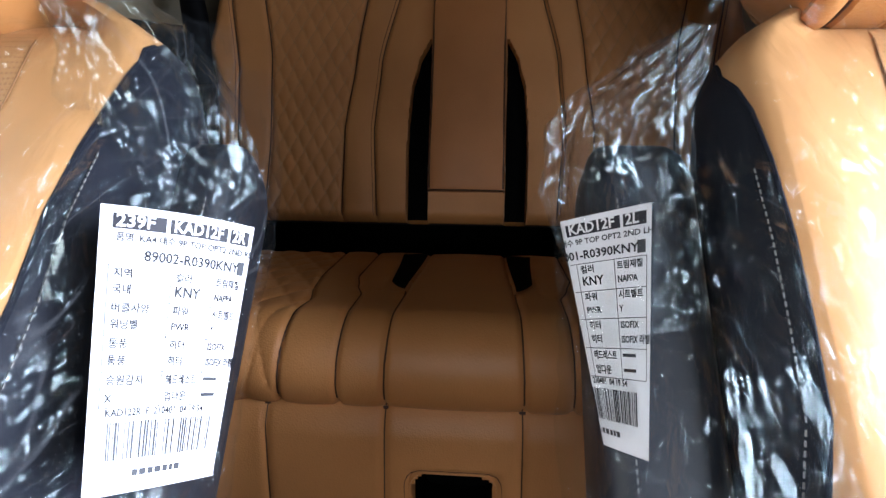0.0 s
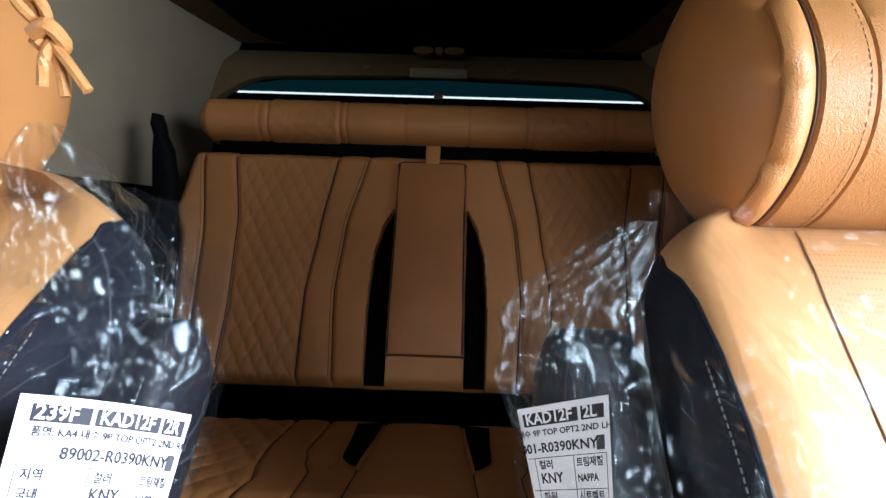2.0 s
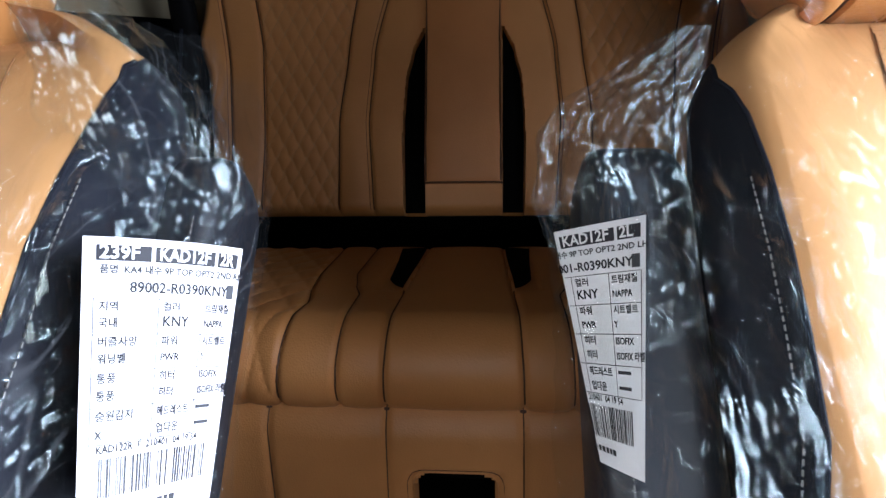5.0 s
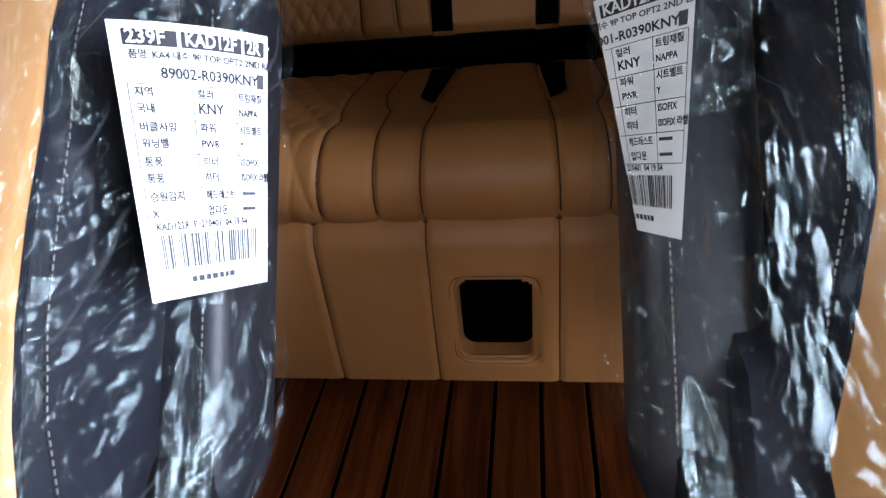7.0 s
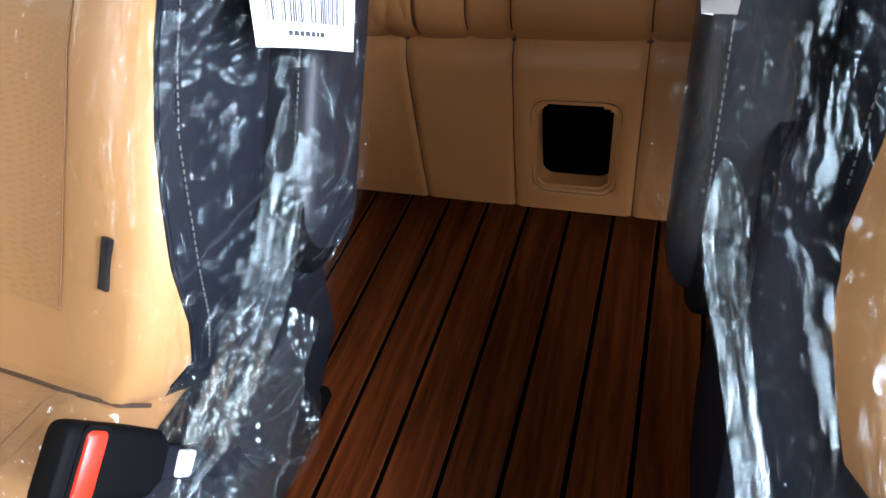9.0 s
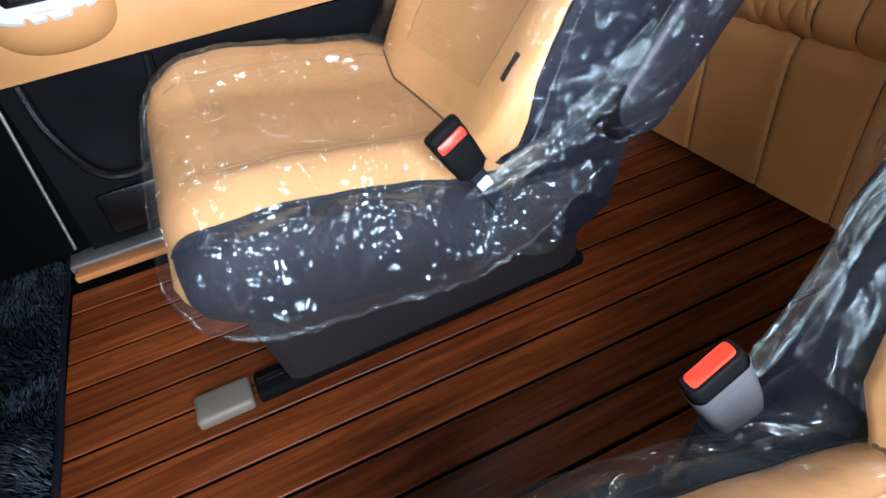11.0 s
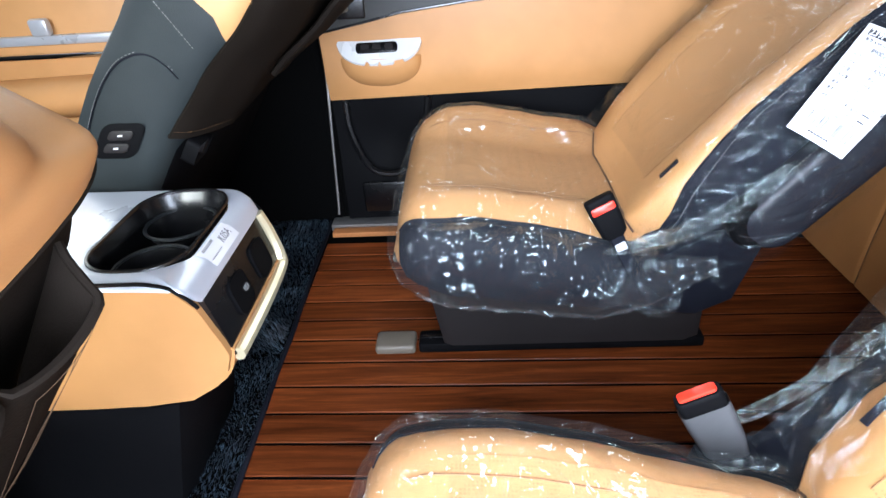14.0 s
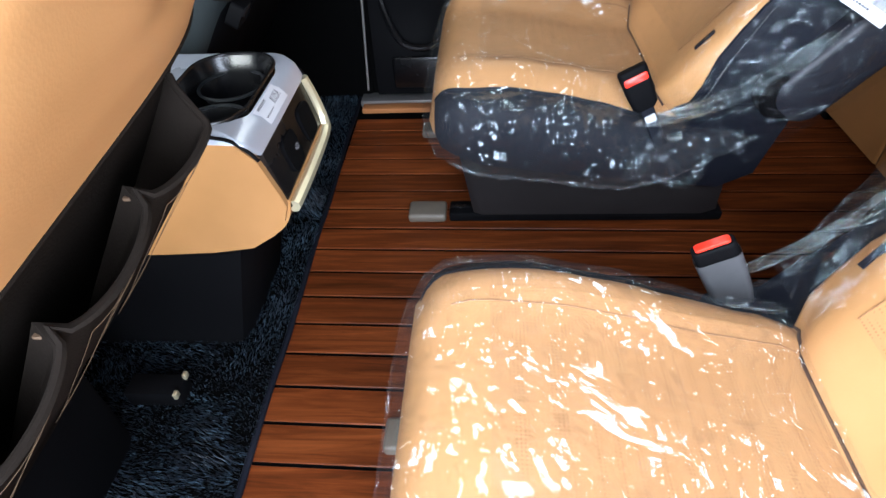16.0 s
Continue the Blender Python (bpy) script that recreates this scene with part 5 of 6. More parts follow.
def film_bag(levels, seed, st):
    """The sack's loose top standing up: crumpled rings that close towards the tip. levels: x, y, z, half width, half depth."""
    rows = [spline([(lv[0], lv[1], lv[2]) for lv in levels], 44), spline([(lv[3], lv[4], 0) for lv in levels], 44)]
    rings = []
    for k, (p, r) in enumerate(zip(*rows)):
        ring = []
        for q in range(72):
            a = 2 * math.pi * q / 72
            d = Vector((math.cos(a), math.sin(a), 0))
            fold = 1 + 0.10 * math.sin(5 * a + seed + k * 0.05) + 0.05 * math.sin(11 * a + 2 * seed)
            base = Vector(p) + Vector((d.x * r[0], d.y * r[1], 0)) * fold
            ring.append(rumple(base, (d + Vector((0, 0, 0.4))).normalized(), 0.011, seed + 9))
        rings.append(ring)
    return part("film_bag", folded(loft(rings, caps=False), 72, 0.005, 0.0055, seed), FAINT, st, "loose crumpled top of the clear sack")


def film_twist(points, r0, r1, seed, st):
    """Film pulled tight into a fan of folds."""
    pts = spline(points, 40)
    rings = []
    for k, p in enumerate(pts):
        f = k / 39
        d = Vector(pts[min(k + 1, 39)]) - Vector(pts[max(k - 1, 0)])
        d.normalize()
        a = d.cross(Vector((0, -0.6, 0.8))).normalized()
        b = d.cross(a)
        r = (r0 + (r1 - r0) * f) * min(1.0, 0.25 + 4 * f, 5.0 * (1.02 - f)) * (1 + 0.25 * math.sin(5 * f + seed))
        rings.append([Vector(p) + (a * math.cos(t) + b * 0.5 * math.sin(t)) * r * (1 + 0.22 * math.sin(9 * t + seed) + 0.12 * math.sin(17 * t + 3 * f)) for t in [2 * math.pi * n / 60 for n in range(60)]])
    return part("film_gather", folded(loft(rings, caps=False), 60, 0.002, 0.0085, seed), GATHER, st, "clear film pulled together in tight folds")


def film_fan(apex, out, reach, a0, a1, seed, st):
    """Film gathered at one place on the seat's side: folds that spread from there like a fan."""
    def at(i, j):
        a = radians(a0 + (a1 - a0) * i)
        r = 0.012 + reach * j * (0.85 + 0.15 * math.sin(5 * a + seed))
        ripple = abs((i * 15 + 0.35 * math.sin(9 * i + seed)) % 1.0 - 0.5) * 0.5 * min(0.018, 0.10 * r) * (1 - 0.4 * j)
        return Vector(apex) + Vector((out * (0.010 + 0.004 * j + ripple - 0.16 * r * math.sin(a)), r * math.cos(a), r * math.sin(a)))
    bm = sheet(at, 150, 24)
    return part("film_fan", folded(bm, 25, 0.007, 0.0022, seed), FAN, st, "clear film gathered in a fan of tight folds")


def paper_label(parent, tl, tr, bl, br, code, side_code, out, wrap=0.0):
    """A printed paper label by its corners as it lies. out: how far it bows; wrap: the share folded round its aisle side."""
    tl, tr, bl, br = Vector(tl), Vector(tr), Vector(bl), Vector(br)
    W, H = 0.104, 0.176
    nor = -(tr - tl).cross(bl - tl).normalized()

    def place(x, y, h=0.0):
        f, g = x / W, y / H
        edge0 = tl + (bl - tl) * g
        across = (tr + (br - tr) * g) - edge0
        if f < wrap:
            back = (wrap - f) * W
            return edge0 - across.normalized() * (0.25 * back + 0.9 * h) + nor * (-0.97 * back + 0.25 * h + out)
        k = (f - wrap) / (1 - wrap)
        bow = out * (1 - (2 * k - 1) ** 2) if wrap == 0 else out * (1 - k * k)
        return edge0 + across * k + nor * (bow + h)
    paper = part("paper_label", sheet(lambda i, j: place(W * i, H * j), 24, 8), PAPER, parent, "white printed paper label")
    k = W / 100.0
    black, grey, white = bmesh.new(), bmesh.new(), bmesh.new()

    def rect(x0, y0, x1, y1, bm, h=0.0004):
        n = max(1, int((x1 - x0) / 8))
        for i in range(n):
            a, b = x0 + (x1 - x0) * i / n, x0 + (x1 - x0) * (i + 1) / n
            bm.faces.new([bm.verts.new(place(p * k, q * k, h)) for p, q in ((a, y0), (b, y0), (b, y1), (a, y1))])

    def text(s, x, y, size, bm, h=0.0006, squeeze=1.0):
        lettering(s, size * k, lambda px, py: place(x * k + px * squeeze, y * k - py, h), bm, 0.022)
    hh = H / k
    rect(7, 5, 38, 15, black)
    rect(40.5, 5, 80, 15, black)
    rect(82, 5, 97, 15, black)
    text(code, 8.5, 13.6, 12, white, 0.0009, 0.95)
    text("KAD12F", 42.5, 13.6, 12, white, 0.0009, 0.80)
    text(side_code, 83.5, 13.6, 12, white, 0.0009, 0.76)
    text("\ud488\uba85: KA4 \ub0b4\uc218 9P TOP OPT2 2ND " + ("RH" if side_code == "2R" else "LH"), 9, 22.5, 6.2, black, squeeze=0.92)
    text("89002-R0390KNY" if side_code == "2R" else "89001-R0390KNY", 26, 34.5, 9.5, black, squeeze=0.93)
    rect(91, 26.5, 96.5, 36, grey)
    for x in (6, 44, 74, 97):
        rect(x, 38, x + 0.5, hh - 47, grey)
    for y in (38, 60, 81, 102, hh - 47):
        rect(6, y, 97, y + 0.5, grey)
    cells = [("\uc9c0\uc5ed", "\uad6d\ub0b4", "\uceec\ub7ec", "KNY", "\ud2b8\ub9bc\uc7ac\uc9c8", "NAPPA"),
             ("\ubc84\ud074\uc0ac\uc591", "\uc6cc\ub2dd\ubca8", "\ud30c\uc6cc", "PWR", "\uc2dc\ud2b8\ubca8\ud2b8", "Y"),
             ("\ud1b5\ud48d", "\ud1b5\ud48d", "\ud788\ud130", "\ud788\ud130", "ISOFIX", "ISOFIX \ub77c\ubca8"),
             ("\uc2b9\uc6d0\uac10\uc9c0", "X", "\ud5e4\ub4dc\ub808\uc2a4\ud2b8", "\uc5c5\ub2e4\uc6b4", "", "")]
    for r, row in enumerate(cells):
        y = 45.5 + 21.3 * r
        for c, x in enumerate((9, 47, 76)):
            big = 9.5 if row[2 * c + 1] == "KNY" else 6.6
            text(row[2 * c], x, y, 6.6, black, squeeze=0.78 if c == 2 or len(row[2 * c]) > 4 else 0.95)
            text(row[2 * c + 1], x, y + 10, big, black, squeeze=0.72 if c == 2 else 0.92)
    for x0, x1, y in ((76, 88, 105.5), (76, 88, 115.5)):
        rect(x0, y, x1, y + 2.2, grey)
    text("KAD122" + side_code[1] + "  F  210401  04 19 54", 10, hh - 42, 6.0, black, squeeze=0.9)
    rng = random.Random(7)
    x = 12.0
    while x < 88:
        w = rng.choice((0.5, 0.8, 1.3))
        rect(x, hh - 39, x + w, hh - 18, grey if side_code == "2R" else black)
        x += w + rng.choice((0.6, 0.9, 1.4))
    x = 30
    for w in (5, 6, 5, 6, 5, 4, 6):
        rect(x, hh - 12, x + w * 0.75, hh - 8.5, grey)
        x += w
    tagged(part("printing", black, INK, paper, "black printed lines and letters", smooth=False), kind="stuff")
    tagged(part("barcode", grey, GREYINK, paper, "grey bar code and ruled lines", smooth=False), kind="stuff")
    part("reversed_letters", white, WHITEINK, paper, smooth=False)
    return paper


left_seat, lf, LX = captain_seat(-0.492, 1, "tan and black leather captain seat wrapped in clear plastic film", 0.0, 0.278, -0.043, 0.05, 0.82, head_v=0.728)
right_seat, rf, RX = captain_seat(0.480, -1, "tan and black leather captain seat wrapped in clear film, brightly lit", 0.02, 0.314, 0.066, 0.012, 0.60, 0.046)
film_cushion(LX, 0.0, 1.7, left_seat)
film_cushion(RX, 0.02, 5.1, right_seat)
film_back(lf, 2.3, left_seat, [(0.20, 0.022), (0.240, 0.026), (0.266, 0.020), (0.298, -0.018), (0.320, -0.056), (0.324, -0.11), (0.30, -0.172)], 0.05)
film_back(rf, 8.9, right_seat, [(0.20, 0.022), (0.245, 0.028), (0.29, 0.016), (0.325, -0.008), (0.368, -0.052), (0.376, -0.11), (0.33, -0.176)], 0.03)
film_bag([(-0.214, 0.60, 0.59, 0.036, 0.05), (-0.218, 0.635, 0.63, 0.048, 0.048), (-0.225, 0.665, 0.665, 0.062, 0.045), (-0.235, 0.67, 0.72, 0.066, 0.045), (-0.255, 0.68, 0.77, 0.052, 0.038), (-0.28, 0.69, 0.815, 0.034, 0.028), (-0.30, 0.70, 0.85, 0.010, 0.012)], 1.1, left_seat)
film_bag([(0.157, 0.645, 0.575, 0.037, 0.05), (0.152, 0.675, 0.615, 0.046, 0.048), (0.146, 0.695, 0.650, 0.056, 0.045), (0.142, 0.70, 0.685, 0.054, 0.042), (0.150, 0.71, 0.725, 0.046, 0.036), (0.175, 0.715, 0.755, 0.030, 0.026), (0.20, 0.72, 0.785, 0.010, 0.012)], 4.2, right_seat)
film_twist([(-0.21, 0.20, 0.29), (-0.205, 0.27, 0.31), (-0.195, 0.36, 0.35), (-0.195, 0.44, 0.41), (-0.205, 0.50, 0.46)], 0.010, 0.024, 0.4, left_seat)
film_twist([(0.196, 0.262, 0.292), (0.186, 0.31, 0.310), (0.172, 0.37, 0.340), (0.158, 0.43, 0.380), (0.148, 0.49, 0.435)], 0.009, 0.014, 2.4, right_seat)
film_fan((LX(0.268), 0.262, 0.288), 1.0, 0.135, -125, -5, 0.7, left_seat)
film_fan((RX(0.268), 0.282, 0.288), -1.0, 0.125, -125, -5, 1.9, right_seat)
LN = Vector((0.69, -0.50, 0.51)) * 0.010
paper_label(left_seat, Vector((-0.214, 0.554, 0.668)) + LN, Vector((-0.145, 0.622, 0.635)) + LN, Vector((-0.188, 0.459, 0.525)) + LN, Vector((-0.158, 0.539, 0.479)) + LN, "239F", "2R", 0.005)
RN = Vector((-0.69, -0.50, 0.51)) * 0.006
paper_label(right_seat, Vector((0.099, 0.671, 0.632)) + RN, Vector((0.155, 0.623, 0.661)) + RN, Vector((0.124, 0.560, 0.505)) + RN, Vector((0.141, 0.520, 0.523)) + RN, "239F", "2L", 0.003, 0.36)
buckle("black belt buckle with a red button beside the wrapped seat", (-0.220, 0.240, 0.285), (-0.240, 0.187, 0.389), 0.055, False)
buckle("black belt buckle with a red button in a cloudy sleeve", (0.190, 0.280, 0.235), (0.192, 0.222, 0.342), 0.058, True)


def tie_cord():
    """Loose knotted cords hanging from the headrest cover."""
    c = thing("cover_tie_cord", (-0.27, 0.69, 0.88), "knotted tan leather cord tying the headrest cover", "cord")
    for dx, dy, dz in ((0.0, 0.0, 0.0), (0.010, -0.004, 0.004), (-0.006, -0.008, 0.006)):
        part("cord", tube(spline([(-0.296 + dx * 0.3, 0.64, 0.965), (-0.276 + dx, 0.652 + dy, 0.930), (-0.268, 0.658, 0.910), (-0.262 + dx, 0.66 + dy, 0.890), (-0.258 + 2 * dx, 0.662 + dy, 0.866 + dz)], 20), 0.0042, 7), COVER, c)
    part("knot", tube(spline([(-0.276, 0.652, 0.910), (-0.262, 0.648, 0.915), (-0.258, 0.660, 0.905), (-0.270, 0.666, 0.901), (-0.276, 0.654, 0.908)], 20), 0.006, 8), COVER, c)
    return c


tie_cord()


# ---- centre console ----
def console():
    c = thing("centre_console", (-0.03, -0.6, 0.0), "tan leather centre console with a silver top and two cup holders", "console")
    x0, x1 = -0.164, 0.108
    prof = [(-1.10, 0.24), (-1.10, 0.465), (-0.46, 0.462), (-0.428, 0.455), (-0.400, 0.425), (-0.380, 0.365), (-0.375, 0.345), (-0.385, 0.315), (-0.406, 0.289), (-0.449, 0.262), (-0.517, 0.252), (-0.60, 0.248)]

    def side(x, off):
        return [(x, y + off * (0.004 if y > -0.6 else 0), z) for y, z in prof]
    for xa, xb in ((x1 - 0.014, x1), (x0, x0 + 0.014)):
        bm = loft([side(xa, 0), side(xb, 0)])
        bmesh.ops.bevel(bm, geom=[e for e in bm.edges if len(e.link_faces) == 2 and e.calc_face_angle(0) > 1.0], offset=0.006, segments=3, affect="EDGES", profile=0.5)
        part("side_panel", bm, CONSOLETAN, c, "smooth tan leather side panel")
    bm = sheet(lambda i, j: (x0 + 0.01 + (x1 - x0 - 0.02) * i, *[float(q) for q in spline([(-0.377, 0.350), (-0.386, 0.317), (-0.408, 0.291), (-0.451, 0.264)], 12)[round(j * 11)]]), 2, 11)
    part("rear_lip", thick(bm, 0.006), CONSOLETAN, c)

    def base(z):
        f = z / 0.24
        y1 = -0.535 + 0.065 * f
        return [(x0 + 0.012, -1.10, z), (x1 - 0.004, -1.10, z), (x1 - 0.004, y1 - 0.04, z), (x1 - 0.012, y1 - 0.012, z), (x1 - 0.04, y1, z), (x0 + 0.04, y1, z), (x0 + 0.016, y1 - 0.012, z), (x0 + 0.012, y1 - 0.04, z)]
    part("lower_body", loft([base(z) for z in (0.0, 0.06, 0.12, 0.18, 0.245)]), BLACKPLASTIC, c, "black plastic lower body")

    # top plate with a rounded opening, bent down at the rear
    hx, hy, hw, hl = -0.032, -0.492, 0.240, 0.140

    def fall(y):
        return 0.472 if y < -0.46 else along([(-0.46, 0.472), (-0.43, 0.467), (-0.41, 0.452), (-0.395, 0.432), (-0.390, 0.424)], y)
    outer = []
    inner = [(hx + p, hy + q) for p, q in round_rect(hw, hl, 0.058, 8)]
    n = len(inner)
    outer = [((x0 + x1) / 2 + p, hy - 0.100 + q) for p, q in round_rect(x1 - x0 + 0.004, 0.40, 0.022, 8)]
    rows = []
    for f in (0, 0.03, 0.1, 0.3, 0.5, 0.7, 0.85, 0.95, 1.0):
        rows.append([(a[0] + (b[0] - a[0]) * f, a[1] + (b[1] - a[1]) * f, fall(a[1] + (b[1] - a[1]) * f) + (0.002 if 0.02 < f < 0.99 else -0.001)) for a, b in zip(inner, outer)])
    plate = part("top_plate", loft(rows, caps=False), SILVER, c, "pale silver plate still under protective film", sharp=60)
    part("front_plate", box((x0 + 0.004, -1.10, 0.462), (x1 - 0.004, -0.7935, 0.471), 0.003), SILVER, c, "silver plate under wrinkled film")
    well = [[(hx + p * k, hy + q * k, z) for p, q in round_rect(hw, hl, 0.058, 8)] for k, z in ((1.0, 0.474), (0.99, 0.470), (0.95, 0.462), (0.92, 0.445), (0.90, 0.42), (0.88, 0.365), (0.02, 0.362))]
    part("cup_well", loft(well, caps=False), GLOSSBLACK, c, "satin black well")
    floor_bm = bmesh.new()
    for q in (-0.062, 0.062):
        loft([[(hx + q + r * math.cos(a), hy + 0.006 * (1 if q > 0 else -1) + r * math.sin(a), z) for a in [2 * math.pi * k / 28 for k in range(28)]] for r, z in ((0.053, 0.443), (0.051, 0.436), (0.047, 0.37), (0.0465, 0.362))], caps=False, bm=floor_bm)
    part("cup_holder", floor_bm, GLOSSBLACK, c, "two deep black cup holders")
    for q in (-0.062, 0.062):
        ring = [(hx + q + 0.054 * math.cos(a), hy + 0.006 * (1 if q > 0 else -1) + 0.054 * math.sin(a), 0.446) for a in [2 * math.pi * k / 40 for k in range(41)]]
        part("cup_rim", tube(ring, 0.0028, 6), CUPRIM, c, "satin grey rim of a cup holder")
    part("well_rim", tube([(hx + p * 1.01, hy + q * 1.01, 0.4745) for p, q in round_rect(hw, hl, 0.058, 8) + round_rect(hw, hl, 0.058, 8)[:1]], 0.0030, 6), GLOSSBLACK, c)

    for x in (x0 - 0.001, x1 + 0.001):
        part("plate_gap", tube([(x, -0.79 + 0.395 * k / 40, fall(-0.79 + 0.395 * k / 40) - 0.0045) for k in range(41)], 0.0030, 6), GLOSSBLACK, c, "dark joint under the silver plate")

    # rear face: gloss black panel, sockets and champagne frame
    def face(s, t, h=0.0):
        y, z = -0.396 + 0.022 * t, 0.430 - 0.094 * t
        nrm = Vector((0, 0.094, 0.022)).normalized()
        return Vector((x0 + 0.012 + (x1 - x0 - 0.024) * s, y, z)) + nrm * h
    part("rear_panel", loft([[face(s, t, h) for s, t in ((0.0, 0.0), (1.0, 0.0), (1.0, 1.0), (0.0, 1.0))] for h in (-0.006, 0.003)]), GLOSSBLACK, c, "glossy black rear panel")
    part("trim_frame", tube(spline([face(0.99, 1.02, 0.004), face(0.90, 1.03, 0.005), face(0.5, 1.04, 0.006), face(0.12, 1.0, 0.006), face(0.04, 0.85, 0.006), face(0.025, 0.4, 0.005), face(0.035, -0.02, 0.002)], 40), 0.0105, 8), GOLD, c, "champagne metal trim round the rear panel")
    for s in (0.28, 0.66):
        part("socket", loft([[face(s + 0.11 * p, 0.5 + 0.30 * q, h) for p, q in round_rect(2, 2, 0.5, 4)] for h in (0.003, 0.007, 0.0065)]), BLACKPLASTIC, c, "black socket cover")
    part("socket_mark", lettering("12V", 0.010, lambda px, py: face(0.58 + px * 4, 0.55 - py * 13, 0.0078)), WHITEINK, c, smooth=False)
    stick = part("sticker", sheet(lambda i, j: (0.034 - 0.095 * i - 0.008 * j, -0.4185 + 0.021 * j, fall(-0.4185 + 0.021 * j) + 0.0040), 8, 6), PAPER, c, "small white sticker with a bar code")
    ink = bmesh.new()
    lettering("K05A", 0.017, lambda px, py: (-0.022 - px * 0.85, -0.414 + (0.011 - 0.72 * py), fall(-0.414 + 0.011 - 0.72 * py) + 0.0050), ink)
    for k in range(10):
        x = 0.022 - 0.0036 * k
        ink.faces.new([ink.verts.new((a, b, fall(b) + 0.0050)) for a, b in ((x, -0.416), (x - 0.0018, -0.416), (x - 0.0018, -0.402), (x, -0.402))])
    part("printing", ink, INK, stick, smooth=False)
    return c


console()


# ---- front seats ----
def passenger_seat():
    st = thing("front_passenger_seat", (-0.47, -0.9, 0.0), "charcoal and tan leather front seat with switches on its side", "car seat", "front seats")
    fr = Frame(-0.470, 1, -0.60, 0.468, radians(33.4))

    def rear(v):
        return along([(0.08, 0.0), (0.22, -0.018), (0.34, -0.045), (0.50, -0.070)], v)

    def ring(v):
        wide = along([(-0.3, 0.255), (0.0, 0.260), (0.25, 0.262), (0.40, 0.24), (0.55, 0.18)], v)
        front = along([(-0.3, 0.150), (0.0, 0.142), (0.15, 0.124), (0.28, 0.112), (0.55, 0.08)], v)
        pts = [(-wide + 0.04, -0.02), (0.0, -0.045), (wide - 0.06, -0.03), (wide - 0.02, -0.015), (wide - 0.004, 0.0)]
        pts += [(wide, 0.02), (wide + 0.002, 0.06), (wide, front - 0.03), (wide - 0.012, front - 0.008), (wide - 0.04, front), (wide - 0.12, front - 0.04), (-wide + 0.12, front - 0.04), (-wide + 0.03, front), (-wide, front - 0.03)]
        pts = [(u, w + (rear(v) if w < 0.03 else 0.0)) for u, w in pts]
        lift = (0, 0, 0, 0, 0.02, 0.04, 0.06, 0.08, 0.10, 0.12, 0.06)
        return [fr.at(u, v + (lift[j] if j < 11 else 0.0), w) for j, (u, w) in enumerate(pts)]
    vs = [-0.30 + 0.85 * k / 44 for k in range(45)]
    rings = [ring(v) for v in vs]
    n = len(rings[0])
    for name, mat_, lab, want in (("backrest", CHARCOAL, "charcoal leather backrest", True), ("shoulder", TAN, "tan leather upper backrest and front", False)):
        bm = bmesh.new()
        rows = [[bm.verts.new(p) for p in r] for r in rings]
        for i in range(len(rows) - 1):
            for j in range(n):
                limit = 0.265
                dark = (vs[i] < limit and j < 9) or j < 3 or j >= 12
                if dark == want:
                    k = (j + 1) % n
                    bm.faces.new((rows[i][j], rows[i][k], rows[i + 1][k], rows[i + 1][j]))
        bmesh.ops.delete(bm, geom=[v for v in bm.verts if not v.link_faces], context="VERTS")
        part(name, bm, mat_, st, lab)
    arch = [fr.at(0.2635, v, w) for v, w in ((-0.12, 0.108), (0.0, 0.110), (0.10, 0.112), (0.165, 0.102), (0.200, 0.082), (0.216, 0.058), (0.214, 0.030), (0.204, 0.006))]
    part("seam", tube(spline(arch, 50), 0.0016, 6), BLACK, st)
    part("stitching", stitched(spline([Vector(p) + Vector((0.0012, 0.002, 0.004)) for p in arch], 70), 0.005, 0.0007), GREYTHREAD, st)
    edge = [fr.at(0.2635, 0.262 + 0.5 * w, w) for w in (0.0, 0.02, 0.04, 0.06, 0.08)]
    part("stitching", stitched(edge, 0.005, 0.0008), GREYTHREAD, st)
    # switches
    o, ea, eb = Vector((0, -0.622, 0.545)), Vector((0, 0.067, -0.002)), Vector((0, 0.037, 0.054))

    def on_side(a, b, x):
        p = o + ea * a + eb * b
        return (x, p.y, p.z)
    plate = part("switch_plate", loft([[on_side(p * k, q * k, x) for p, q in round_rect(1.0, 1.0, 0.24, 5)] for x, k in ((-0.214, 1.0), (-0.2055, 1.12), (-0.2045, 1.06))]), BLACKPLASTIC, st, "dark grey switch plate")
    for q in (0.20, -0.20):
        part("rocker_switch", loft([[on_side(a * k, q + b * k, x) for a, b in round_rect(0.62, 0.30, 0.11, 5)] for x, k in ((-0.206, 1.0), (-0.2015, 1.0), (-0.2005, 0.84))]), RISER, plate, "black rocker switch")
        part("switch_mark", loft([[on_side(a, q + b, x) for a, b in round_rect(0.13, 0.045, 0.015, 2)] for x in (-0.2008, -0.2002)]), WHITEINK, plate)

    # rear cover with pocket
    def cover(i, j):
        u = 0.256 - 0.50 * i
        bulge = 0.058 * min(1, i / 0.22) ** 0.6
        v0 = 0.098 + 0.075 * i ** 0.8
        v = v0 + (0.46 - v0) * j
        return fr.at(u, v, -0.004 - bulge + rear(v))
    cov = part("rear_cover", thick(sheet(cover, 40, 20), 0.006), BROWN, st, "dark leather rear cover")
    part("stitching", stitched([Vector(cover(i / 40, 0.03)) + Vector((0.003, 0.006, 0.0)) for i in range(41)], 0.006, 0.0011), TANTHREAD, cov)
    part("hem", tube([cover(i / 40, 0.0) for i in range(41)], 0.0035, 6), BROWN, cov)
